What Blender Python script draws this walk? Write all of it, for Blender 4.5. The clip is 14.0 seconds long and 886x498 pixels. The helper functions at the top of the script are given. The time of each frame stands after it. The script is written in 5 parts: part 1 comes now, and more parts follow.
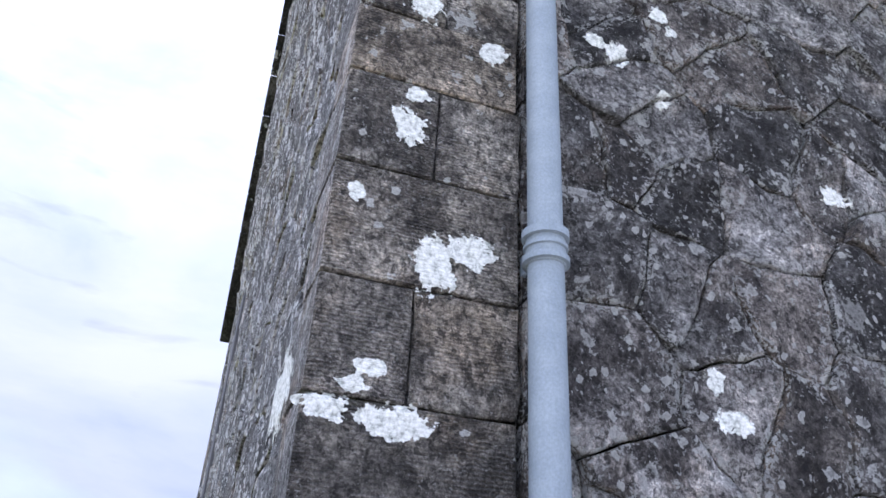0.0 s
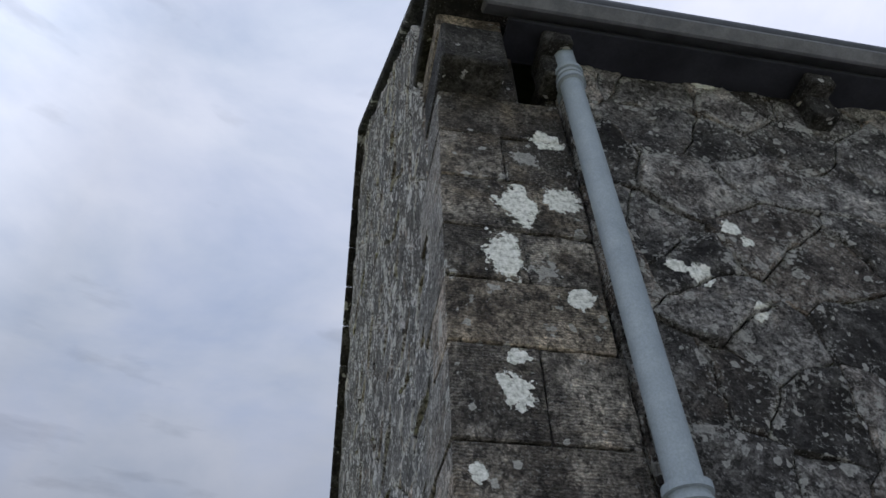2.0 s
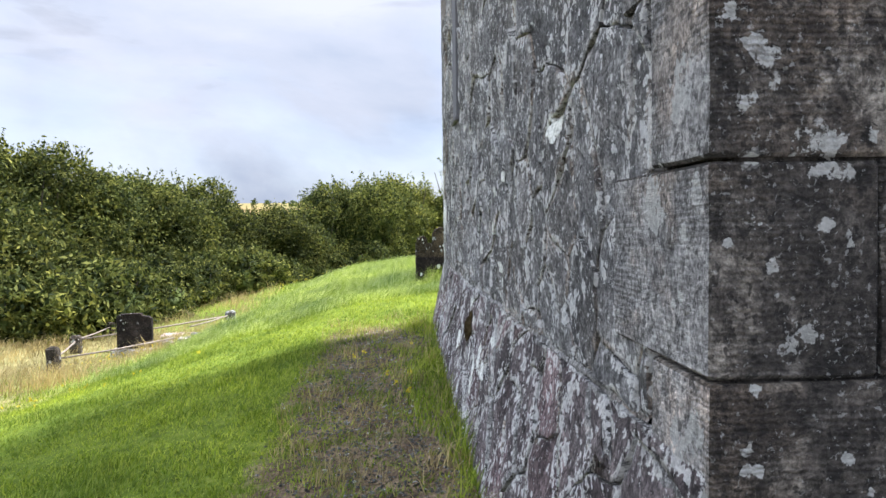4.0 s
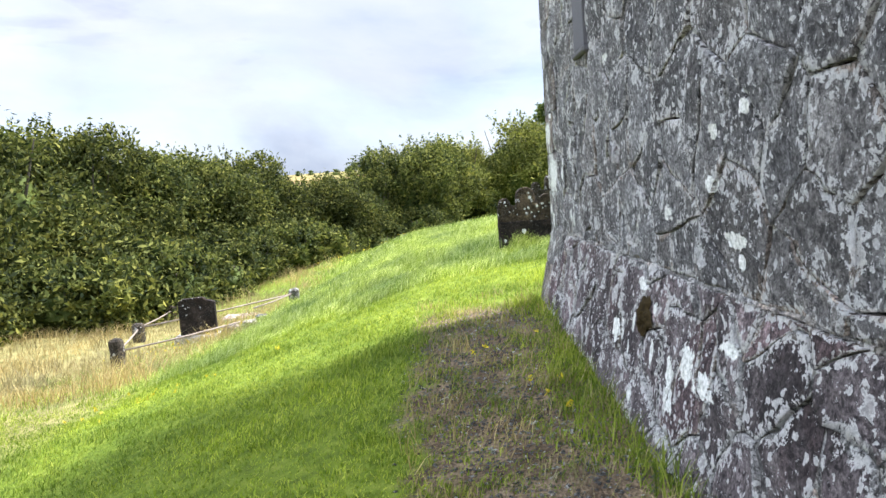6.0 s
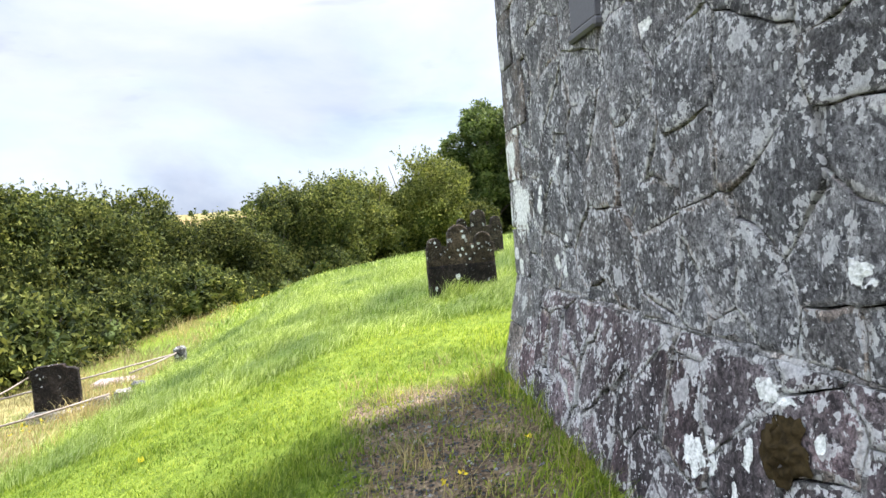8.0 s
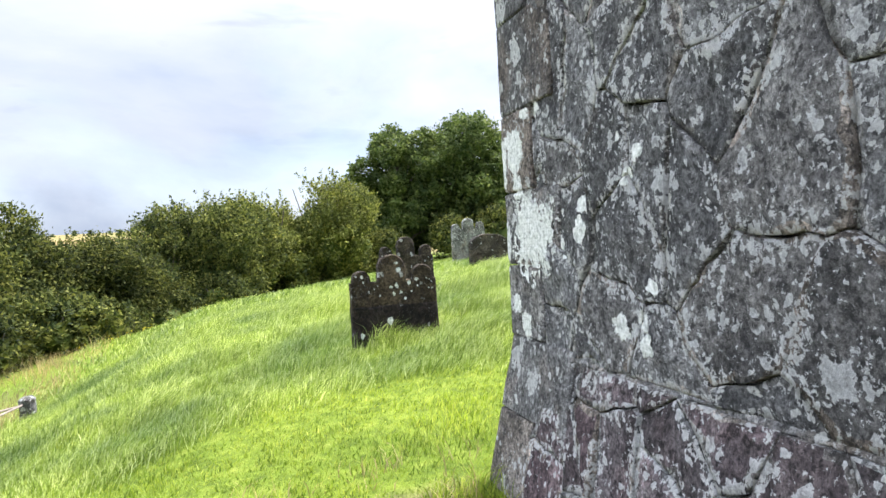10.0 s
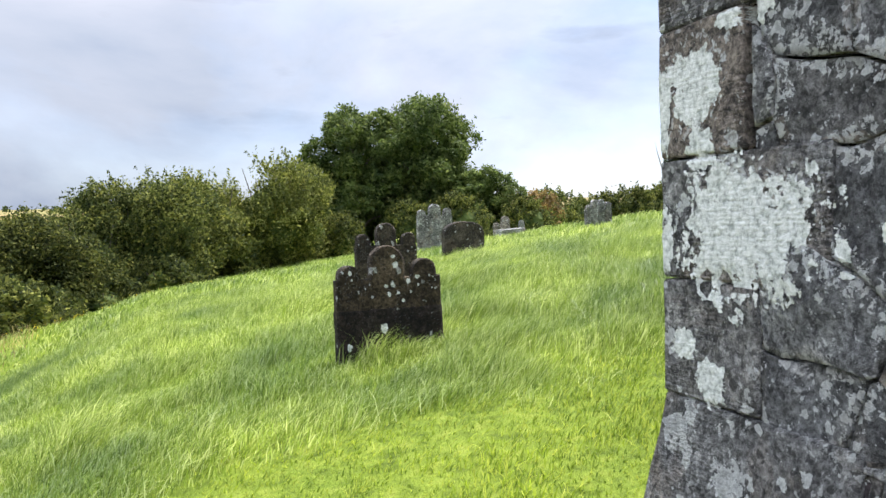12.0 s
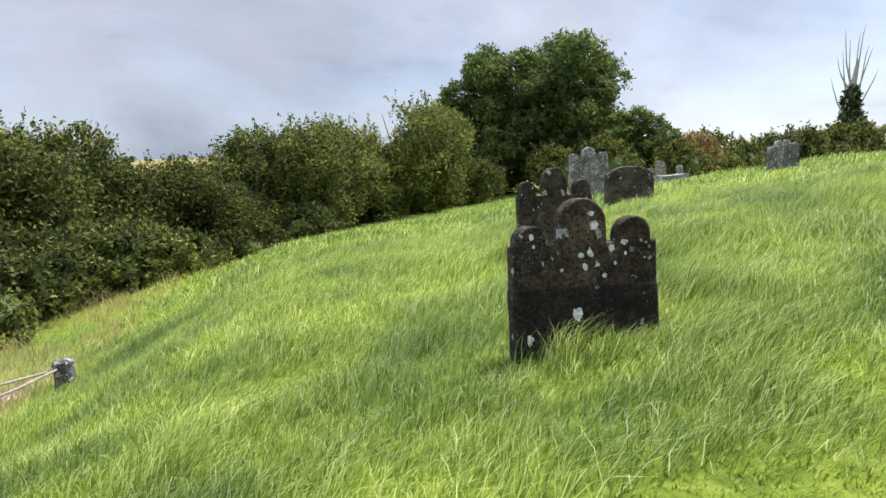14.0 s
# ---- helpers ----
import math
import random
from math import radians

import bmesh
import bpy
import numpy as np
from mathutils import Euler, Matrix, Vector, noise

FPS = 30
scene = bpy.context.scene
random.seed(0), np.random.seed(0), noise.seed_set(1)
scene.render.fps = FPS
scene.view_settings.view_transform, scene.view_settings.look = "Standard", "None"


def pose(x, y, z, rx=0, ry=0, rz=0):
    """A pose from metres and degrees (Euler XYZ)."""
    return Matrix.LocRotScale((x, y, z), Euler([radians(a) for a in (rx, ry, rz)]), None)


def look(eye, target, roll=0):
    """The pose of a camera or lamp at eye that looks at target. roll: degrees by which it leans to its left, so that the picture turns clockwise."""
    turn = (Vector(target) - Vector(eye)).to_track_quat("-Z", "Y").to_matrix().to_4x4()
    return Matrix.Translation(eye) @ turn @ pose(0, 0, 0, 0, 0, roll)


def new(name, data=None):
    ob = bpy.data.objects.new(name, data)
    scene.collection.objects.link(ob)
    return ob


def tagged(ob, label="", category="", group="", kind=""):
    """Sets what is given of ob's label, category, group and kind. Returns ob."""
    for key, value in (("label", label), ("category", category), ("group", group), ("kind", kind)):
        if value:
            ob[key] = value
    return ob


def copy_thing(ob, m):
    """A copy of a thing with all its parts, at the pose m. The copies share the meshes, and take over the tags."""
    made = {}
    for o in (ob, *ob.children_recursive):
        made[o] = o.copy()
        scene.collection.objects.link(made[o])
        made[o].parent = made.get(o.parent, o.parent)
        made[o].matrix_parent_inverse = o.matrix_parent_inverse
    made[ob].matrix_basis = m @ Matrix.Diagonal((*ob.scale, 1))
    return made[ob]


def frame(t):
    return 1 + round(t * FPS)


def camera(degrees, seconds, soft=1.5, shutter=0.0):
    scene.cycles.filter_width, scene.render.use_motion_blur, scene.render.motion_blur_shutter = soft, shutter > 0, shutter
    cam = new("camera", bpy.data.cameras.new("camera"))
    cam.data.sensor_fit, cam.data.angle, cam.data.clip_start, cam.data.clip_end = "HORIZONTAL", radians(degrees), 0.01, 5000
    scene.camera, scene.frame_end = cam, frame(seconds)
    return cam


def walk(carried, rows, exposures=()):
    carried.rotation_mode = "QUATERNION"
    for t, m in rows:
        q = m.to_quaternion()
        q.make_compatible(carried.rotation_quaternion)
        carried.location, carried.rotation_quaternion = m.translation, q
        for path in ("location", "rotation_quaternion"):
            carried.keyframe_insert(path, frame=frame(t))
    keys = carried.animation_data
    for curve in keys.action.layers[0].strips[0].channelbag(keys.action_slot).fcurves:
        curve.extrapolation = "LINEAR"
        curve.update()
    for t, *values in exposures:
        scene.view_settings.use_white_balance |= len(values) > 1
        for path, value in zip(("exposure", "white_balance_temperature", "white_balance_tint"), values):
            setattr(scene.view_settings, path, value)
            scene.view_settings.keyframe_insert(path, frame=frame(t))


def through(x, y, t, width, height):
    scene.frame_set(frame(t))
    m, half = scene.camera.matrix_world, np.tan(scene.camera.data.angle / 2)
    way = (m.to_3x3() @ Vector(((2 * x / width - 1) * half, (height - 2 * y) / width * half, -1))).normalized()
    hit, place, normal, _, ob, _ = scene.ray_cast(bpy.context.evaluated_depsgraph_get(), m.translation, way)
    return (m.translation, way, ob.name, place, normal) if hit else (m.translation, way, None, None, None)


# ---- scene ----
cam = camera(63.0, 14.0)
PATH = [
    (0, (-0.272, -1.836, 1.87), (0.288, -0.179, 2.838), 3.4),
    (0.5, (-0.357, -1.874, 1.982), (0.135, -0.382, 3.22), 0.1),
    (1, (-0.394, -1.891, 2.021), (0.002, -0.531, 3.433), -2.6),
    (1.5, (-0.413, -1.915, 2.042), (-0.083, -0.608, 3.519), -3.1),
    (2, (-0.422, -1.88, 2.038), (-0.126, -0.507, 3.462), -2.3),
    (2.5, (-0.409, -1.796, 1.99), (-0.098, -0.183, 3.131), -1.2),
    (2.6, (-0.421, -1.781, 1.968), (-0.09, -0.108, 3.013), -1.0),
    (3, (-0.389, -1.628, 1.719), (-0.032, 0.209, 2.424), -0.6),
    (3.2, (-0.392, -1.58, 1.564), (-0.043, 0.322, 2.076), -0.6),
    (3.5, (-0.407, -1.417, 1.373), (-0.12, 0.55, 1.595), -0.3),
    (3.8, (-0.461, -1.276, 1.275), (-0.256, 0.713, 1.31), -0.2),
    (4, (-0.54, -1.183, 1.227), (-0.406, 0.811, 1.151), -0.7),
    (4.2, (-0.65, -1.08, 1.221), (-0.598, 0.912, 1.052), -1.1),
    (6.3, (-1.036, 0.189, 1.261), (-1.017, 2.181, 1.083), -4.6),
    (6.5, (-1.052, 0.36, 1.254), (-1.008, 2.353, 1.093), -4.7),
    (6.9, (-1.12, 0.691, 1.285), (-1.023, 2.684, 1.148), -5.0),
    (7, (-1.128, 0.77, 1.272), (-1.02, 2.763, 1.144), -4.7),
    (7.5, (-1.202, 1.195, 1.275), (-1.015, 3.183, 1.166), -4.6),
    (7.7, (-1.212, 1.349, 1.28), (-0.987, 3.333, 1.176), -4.8),
    (9.8, (-1.207, 3.275, 1.278), (-0.659, 5.198, 1.235), -3.3),
    (10, (-1.203, 3.412, 1.288), (-0.648, 5.333, 1.251), -3.3),
    (10.5, (-1.19, 3.829, 1.298), (-0.59, 5.736, 1.26), -3.0),
    (11, (-1.208, 4.179, 1.328), (-0.552, 6.068, 1.286), -2.7),
    (11.5, (-1.269, 4.515, 1.323), (-0.567, 6.387, 1.268), -2.1),
    (12, (-1.267, 4.812, 1.318), (-0.576, 6.687, 1.237), -1.8),
    (12.5, (-1.274, 5.215, 1.324), (-0.679, 7.121, 1.223), -1.5),
    (13, (-1.281, 5.629, 1.31), (-0.867, 7.582, 1.178), -1.5),
    (13.5, (-1.262, 6.01, 1.309), (-1.084, 7.995, 1.143), -1.9),
    (14, (-1.158, 6.338, 1.309), (-0.834, 8.299, 1.094), -2.1),
]
walk(cam, [(t, look(eye, target, roll)) for t, eye, target, roll in PATH], exposures=[(0, 2.5, 5600, 26), (0.5, 2.2, 5600, 26), (1, 1.6, 5700, 22), (1.5, 1.33, 6000, 18), (2, 1.25, 6000, 17), (2.6, 1.3, 6000, 17), (3.0, 1.65, 6000, 18), (3.5, 2.1, 6000, 19), (4.2, 2.5, 6100, 18), (7.5, 2.65, 6100, 17), (10, 2.58, 6100, 17), (11.5, 2.4, 6100, 17), (12.5, 2.15, 6100, 17), (14, 2.02, 6100, 17)])

from mathutils.bvhtree import BVHTree

# world, sun
SUN_AZ = Vector((0.90, 0.43, 0)).normalized()
SUN_EL = radians(58)
sun = new("sun", bpy.data.lights.new("sun", "SUN"))
sun.data.energy, sun.data.angle, sun.data.color = 2.45, radians(8.0), (1.0, 0.96, 0.89)
sun.matrix_world = look((0, 0, 30), Vector((0, 0, 30)) - (SUN_AZ * math.cos(SUN_EL) + Vector((0, 0, math.sin(SUN_EL)))))
world = bpy.data.worlds.new("sky")
scene.world = world
world.use_nodes = True


class Nodes:
    """A short way to write node trees."""

    def __init__(self, tree):
        self.tree = tree
        tree.nodes.clear()

    def add(self, kind, **sockets):
        node = self.tree.nodes.new(kind)
        for key, value in sockets.items():
            self.link(value, node.inputs[key])
        return node

    def link(self, value, socket):
        if isinstance(value, bpy.types.NodeSocket):
            self.tree.links.new(value, socket)
        elif isinstance(value, (tuple, list)) and len(value) == 3 and socket.type == "RGBA":
            socket.default_value = (*value, 1)
        else:
            socket.default_value = value

    def noise(self, vec, scale, detail=4.0, rough=0.55, distort=0.0):
        node = self.add("ShaderNodeTexNoise")
        for key, value in (("Vector", vec), ("Scale", scale), ("Detail", detail), ("Roughness", rough), ("Distortion", distort)):
            self.link(value, node.inputs[key])
        return node.outputs["Fac"]

    def ramp(self, fac, *stops):
        node = self.add("ShaderNodeValToRGB")
        self.link(fac, node.inputs["Fac"])
        ramp = node.color_ramp
        while len(ramp.elements) < len(stops):
            ramp.elements.new(0.5)
        for element, (at, colour) in zip(ramp.elements, stops):
            element.position = at
            element.color = (*colour, 1) if isinstance(colour, tuple) else (colour, colour, colour, 1)
        return node.outputs["Color"]

    def mix(self, fac, a, b, blend="MIX"):
        node = self.add("ShaderNodeMix")
        node.data_type, node.blend_type = "RGBA", blend
        self.link(fac, node.inputs[0])
        self.link(a, node.inputs[6])
        self.link(b, node.inputs[7])
        return node.outputs[2]

    def math(self, op, a, b=0.0, clamp=False):
        node = self.add("ShaderNodeMath")
        node.operation, node.use_clamp = op, clamp
        self.link(a, node.inputs[0])
        self.link(b, node.inputs[1])
        return node.outputs[0]

    def scaled(self, vec, x, y, z):
        node = self.add("ShaderNodeMapping")
        self.link(vec, node.inputs["Vector"])
        node.inputs["Scale"].default_value = (x, y, z)
        return node.outputs[0]


n = Nodes(world.node_tree)
sky = n.add("ShaderNodeTexSky")
sky.sky_type, sky.sun_disc, sky.sun_elevation, sky.sun_rotation = "NISHITA", False, SUN_EL, math.atan2(SUN_AZ.x, SUN_AZ.y)
sky.air_density, sky.dust_density = 1.0, 0.7
way = n.add("ShaderNodeTexCoord").outputs["Generated"]
flat = n.scaled(way, 1.0, 1.0, 1.7)
puffs = n.noise(flat, 1.9, 9, 0.56, 0.35)
cover = n.ramp(puffs, (0.30, 0.62), (0.56, 0.98))
streaks = n.noise(n.scaled(way, 1.0, 1.0, 2.3), 2.4, 8, 0.56, 0.3)
shade = n.ramp(streaks, (0.30, (2.9, 3.45, 4.15)), (0.46, (3.95, 4.35, 4.75)), (0.64, (4.85, 5.1, 5.35)))
# small flat grey clouds low down
scud = n.ramp(n.noise(n.scaled(way, 1.0, 1.0, 4.5), 5.2, 5, 0.5, 0.2), (0.60, 1.0), (0.70, 0.84))
# an overcast sky is darker towards the horizon
axes = n.add("ShaderNodeSeparateXYZ", Vector=way)
shade = n.mix(1.0, shade, scud, "MULTIPLY")
shade = n.mix(1.0, shade, n.ramp(axes.outputs["Z"], (0.0, 0.56), (0.40, 0.76), (1.0, 1.55)), "MULTIPLY")
# sky away from the sun, mostly unseen, brightened to light gable and front
away = n.math("ADD", n.math("MULTIPLY", axes.outputs["X"], -0.45), n.math("MULTIPLY", axes.outputs["Y"], -0.215))
shade = n.mix(1.0, shade, n.ramp(n.math("ADD", away, 0.5), (0.0, 1.15), (0.27, 0.82), (0.5, 0.82), (0.72, 1.75), (1.0, 2.3)), "MULTIPLY")
cloudy = n.mix(cover, sky.outputs[0], shade)
n.add("ShaderNodeOutputWorld", Surface=n.add("ShaderNodeBackground", Color=cloudy, Strength=0.06).outputs[0])


# materials
def material(name, rough=0.9, metal=0.0, spec=0.3):
    mat = bpy.data.materials.new(name)
    mat.use_nodes = True
    n = Nodes(mat.node_tree)
    shader = n.add("ShaderNodeBsdfPrincipled")
    shader.inputs["Roughness"].default_value = rough
    shader.inputs["Metallic"].default_value = metal
    shader.inputs["Specular IOR Level"].default_value = spec
    n.add("ShaderNodeOutputMaterial", Surface=shader.outputs[0])
    where = n.add("ShaderNodeTexCoord").outputs["Object"]
    return mat, n, shader, where


def bump(n, shader, height, strength=0.5, distance=0.02):
    node = n.add("ShaderNodeBump", Height=height, Strength=strength, Distance=distance)
    n.link(node.outputs[0], shader.inputs["Normal"])


def stone(name, dark, mid, pale, lichen=0.5, tooled=0.0, warm=(0.20, 0.15, 0.11), rough=0.92, stain=0.6, white=(0.62, 0.63, 0.60), flow=1.0, frost=0.8, blob=38.0, spread=(0.7, 1.4), relief=0.026, foul=0.0):
    """Weathered stone: grainy body that differs from block to block, black algae, brown tints, round crusts and drifts of pale lichen; tooled: strength of chisel lines."""
    mat, n, shader, where = material(name, rough)
    lot = n.add("ShaderNodeObjectInfo").outputs["Random"]
    shift = n.add("ShaderNodeVectorMath")
    n.link(where, shift.inputs[0])
    n.link(n.add("ShaderNodeCombineXYZ", X=n.math("MULTIPLY", lot, 37.0), Y=n.math("MULTIPLY", lot, 11.0), Z=n.math("MULTIPLY", lot, 23.0)).outputs[0], shift.inputs[1])
    own = shift.outputs[0]
    run = n.scaled(own, 1.0, 1.0, flow)
    body = n.noise(run, 5.5, 9, 0.68, 0.3)
    col = n.ramp(body, (0.33, dark), (0.50, mid), (0.70, pale))
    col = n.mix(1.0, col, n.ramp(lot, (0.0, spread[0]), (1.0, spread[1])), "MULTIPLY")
    tint = n.ramp(n.math("FRACT", n.math("MULTIPLY", lot, 7.31)), (0.62, 0.0), (0.90, 0.5))
    brown = n.math("MULTIPLY", n.ramp(n.noise(own, 2.6, 6, 0.65, 0.5), (0.50, 0.0), (0.64, 1.0)), 0.45)
    col = n.mix(n.math("MAXIMUM", tint, brown), col, n.mix(1.0, col, tuple(3.0 * c / max(sum(warm), 0.01) for c in warm), "MULTIPLY"))
    grime = n.ramp(n.noise(n.scaled(where, 1.0, 1.0, flow), 2.6, 9, 0.70, 0.4), (0.50 - foul, 0.0), (0.55 - foul, 1.0))
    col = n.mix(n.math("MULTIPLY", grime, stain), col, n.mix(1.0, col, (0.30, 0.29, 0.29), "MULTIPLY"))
    grain = n.noise(own, 58, 8, 0.82)
    col = n.mix(0.85, col, n.ramp(grain, (0.41, 0.30), (0.50, 0.92), (0.60, 1.8)), "MULTIPLY")
    crumbs = n.noise(own, 21, 8, 0.74)
    col = n.mix(0.6, col, n.ramp(crumbs, (0.38, 0.40), (0.50, 0.95), (0.63, 1.6)), "MULTIPLY")
    # pits darkened in colour to stand for micro-shadows of the rough face
    pits = n.ramp(n.noise(own, 36, 5, 0.62, 0.4), (0.41, 1.0), (0.435, 0.0))
    col = n.mix(n.math("MULTIPLY", pits, 0.7), col, tuple(0.3 * c for c in dark))
    height = n.math("ADD", n.math("MULTIPLY", n.noise(own, 8.0, 8, 0.66, 0.3), 2.0), n.math("ADD", n.math("MULTIPLY", crumbs, 1.5), n.math("MULTIPLY", grain, 0.8)))
    height = n.math("SUBTRACT", height, n.math("MULTIPLY", pits, 0.5))
    if tooled:
        wave = n.add("ShaderNodeTexWave", Scale=25.0, Distortion=5.5, Detail=4.0)
        wave.wave_type, wave.bands_direction = "BANDS", "Z"
        wave.inputs["Detail Scale"].default_value = 2.2
        n.link(where, wave.inputs["Vector"])
        kept = n.ramp(n.noise(own, 4.0, 6, 0.6), (0.42, 0.1), (0.58, 1.0))
        lines = n.math("MULTIPLY", wave.outputs["Fac"], kept)
        height = n.math("ADD", height, n.math("MULTIPLY", lines, tooled))
        # shade in the chisel grooves is put into the colour, crests lightened
        col = n.mix(n.math("MULTIPLY", kept, min(0.7, 0.7 * tooled)), col, n.mix(1.0, col, n.ramp(wave.outputs["Fac"], (0.10, 0.45), (0.60, 1.25)), "MULTIPLY"))
    # lichen: round crusts of three sizes, some with a paler rim, and drifts of fine specks
    edge = n.noise(where, 33, 5, 0.65)
    wobble = n.math("MULTIPLY", n.math("SUBTRACT", edge, 0.5), 1.15)
    warp = n.mix(0.05, where, n.add("ShaderNodeTexNoise", Vector=where, Scale=14.0, Detail=3.0).outputs["Color"])
    drift = n.ramp(n.noise(where, 2.7, 6, 0.66, 0.6), (0.45, 0.0), (0.55, 1.0))
    rim = n.add("ShaderNodeAttribute")
    rim.attribute_name = "rim"
    drift = n.math("MAXIMUM", n.math("MULTIPLY", drift, 0.5), n.math("MULTIPLY", rim.outputs["Fac"], n.ramp(n.noise(where, 3.6, 4, 0.6), (0.42, 0.2), (0.52, 1.3))))
    cover = None
    for scale, share, reach, hollow in ((5.2, 0.14, 0.25, 0.75), (11.0, 0.20, 0.28, 0.5), (25.0, 0.24, 0.33, 0.9)):
        cell = n.add("ShaderNodeTexVoronoi", Scale=scale, Vector=warp)
        pick = n.add("ShaderNodeSeparateColor", Color=cell.outputs["Color"]).outputs[0]
        if scale > 10:
            pick = n.math("ADD", pick, n.math("MULTIPLY", n.math("SUBTRACT", drift, 0.5), 0.30))
        bar = 1.0 - min(0.6, share * lichen)
        there = n.ramp(pick, (bar - 0.01, 0.0), (min(0.999, bar + 0.01), 1.0))
        far = n.math("ADD", cell.outputs["Distance"], wobble)
        disc = n.math("MULTIPLY", n.ramp(far, (reach, 1.0), (reach + 0.035, 0.0)), n.ramp(far, (reach * 0.35, hollow), (reach * 0.8, 1.0)))
        disc = n.math("MULTIPLY", disc, there)
        cover = disc if cover is None else n.math("MAXIMUM", cover, disc)
    speck = n.ramp(n.math("ADD", n.noise(where, blob * 2.0, 6, 0.66, 0.3), n.math("MULTIPLY", n.math("SUBTRACT", drift, 1.0), 0.12)), (0.530, 0.0), (0.542, 1.0))
    cover = n.math("MAXIMUM", cover, n.math("MULTIPLY", speck, frost))
    crust_tone = n.mix(0.8, n.mix(edge, tuple(0.85 * c for c in white), white), n.ramp(grain, (0.40, 0.70), (0.55, 1.15)), "MULTIPLY")
    col = n.mix(n.math("MULTIPLY", cover, 0.9), col, crust_tone)
    n.link(col, shader.inputs["Base Color"])
    bump(n, shader, n.math("ADD", height, n.math("MULTIPLY", cover, 0.10)), 1.0, relief)
    return mat


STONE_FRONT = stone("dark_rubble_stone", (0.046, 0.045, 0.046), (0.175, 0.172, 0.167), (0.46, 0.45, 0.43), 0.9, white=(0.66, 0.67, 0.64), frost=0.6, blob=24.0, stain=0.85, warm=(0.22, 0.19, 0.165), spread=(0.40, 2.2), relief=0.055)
STONE_SIDE = stone("grey_rubble_stone", (0.115, 0.115, 0.116), (0.205, 0.205, 0.203), (0.34, 0.338, 0.33), 1.45, white=(0.86, 0.87, 0.85), frost=1.0, blob=24.0, stain=0.30, warm=(0.22, 0.205, 0.19), spread=(0.75, 1.4), relief=0.034)
STONE_BASE = stone("damp_base_stone", (0.055, 0.046, 0.049), (0.145, 0.124, 0.126), (0.34, 0.30, 0.295), 1.35, white=(0.86, 0.86, 0.84), frost=1.0, blob=20.0, flow=0.45, stain=0.5, warm=(0.20, 0.145, 0.15), spread=(0.7, 1.5))
QUOIN = stone("tooled_sandstone", (0.065, 0.061, 0.055), (0.215, 0.202, 0.178), (0.46, 0.425, 0.365), 0.55, tooled=0.75, warm=(0.28, 0.235, 0.18), stain=0.80, frost=0.35, spread=(0.65, 1.5))
# copy of QUOIN for low courses: shade put into darker tones, plus black algae
QUOIN_LOW = stone("shaded_algae_sandstone", (0.040, 0.037, 0.034), (0.170, 0.155, 0.135), (0.42, 0.38, 0.32), 0.8, tooled=0.6, warm=(0.28, 0.22, 0.17), stain=0.92, frost=0.45, spread=(0.7, 1.3), foul=0.05)
# gable-side faces paler: stronger light put into the colour, besides grey lichen
QUOIN_SIDE = stone("lit_pale_tooled_return", (0.17, 0.167, 0.162), (0.30, 0.295, 0.285), (0.46, 0.45, 0.43), 0.9, tooled=0.4, stain=0.25)
QUOIN_B = stone("tooled_grey_stone", (0.11, 0.109, 0.106), (0.20, 0.197, 0.191), (0.36, 0.352, 0.34), 1.3, tooled=0.30, stain=0.35, white=(0.80, 0.81, 0.78), frost=0.7, blob=19.0)
MORTAR = stone("old_lime_mortar", (0.025, 0.024, 0.024), (0.06, 0.058, 0.056), (0.15, 0.145, 0.14), 0.5, stain=0.4, frost=0.5)
RIBBON = stone("pale_granular_pointing", (0.10, 0.098, 0.094), (0.25, 0.247, 0.24), (0.56, 0.55, 0.53), 2.2, stain=0.25, white=(0.80, 0.80, 0.77), frost=1.0, blob=24.0)
RIBBON_DARK = stone("dark_pointing", (0.05, 0.048, 0.046), (0.15, 0.145, 0.135), (0.38, 0.36, 0.33), 1.0, stain=0.5)
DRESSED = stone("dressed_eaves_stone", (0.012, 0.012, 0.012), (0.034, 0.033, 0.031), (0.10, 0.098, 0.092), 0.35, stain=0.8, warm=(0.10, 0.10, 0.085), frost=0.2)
GRAVE = stone("gravestone", (0.024, 0.020, 0.014), (0.066, 0.055, 0.040), (0.15, 0.13, 0.10), 0.5, stain=0.6, warm=(0.10, 0.078, 0.05), frost=0.25, spread=(0.85, 1.15))
GRAVE_DAMP = stone("damp_gravestone", (0.010, 0.007, 0.006), (0.026, 0.019, 0.015), (0.07, 0.055, 0.045), 0.3, stain=0.6, warm=(0.05, 0.033, 0.022), frost=0.15, spread=(0.85, 1.15))
GRAVE_PALE = stone("pale_gravestone", (0.09, 0.09, 0.085), (0.19, 0.19, 0.18), (0.34, 0.34, 0.32), 1.0)
PINKISH = stone("pinkish_sandstone", (0.20, 0.145, 0.125), (0.36, 0.28, 0.25), (0.50, 0.42, 0.38), 0.7, stain=0.35, warm=(0.3, 0.2, 0.16))
CONCRETE = stone("concrete", (0.22, 0.22, 0.21), (0.40, 0.39, 0.37), (0.55, 0.54, 0.51), 0.5, stain=0.3)


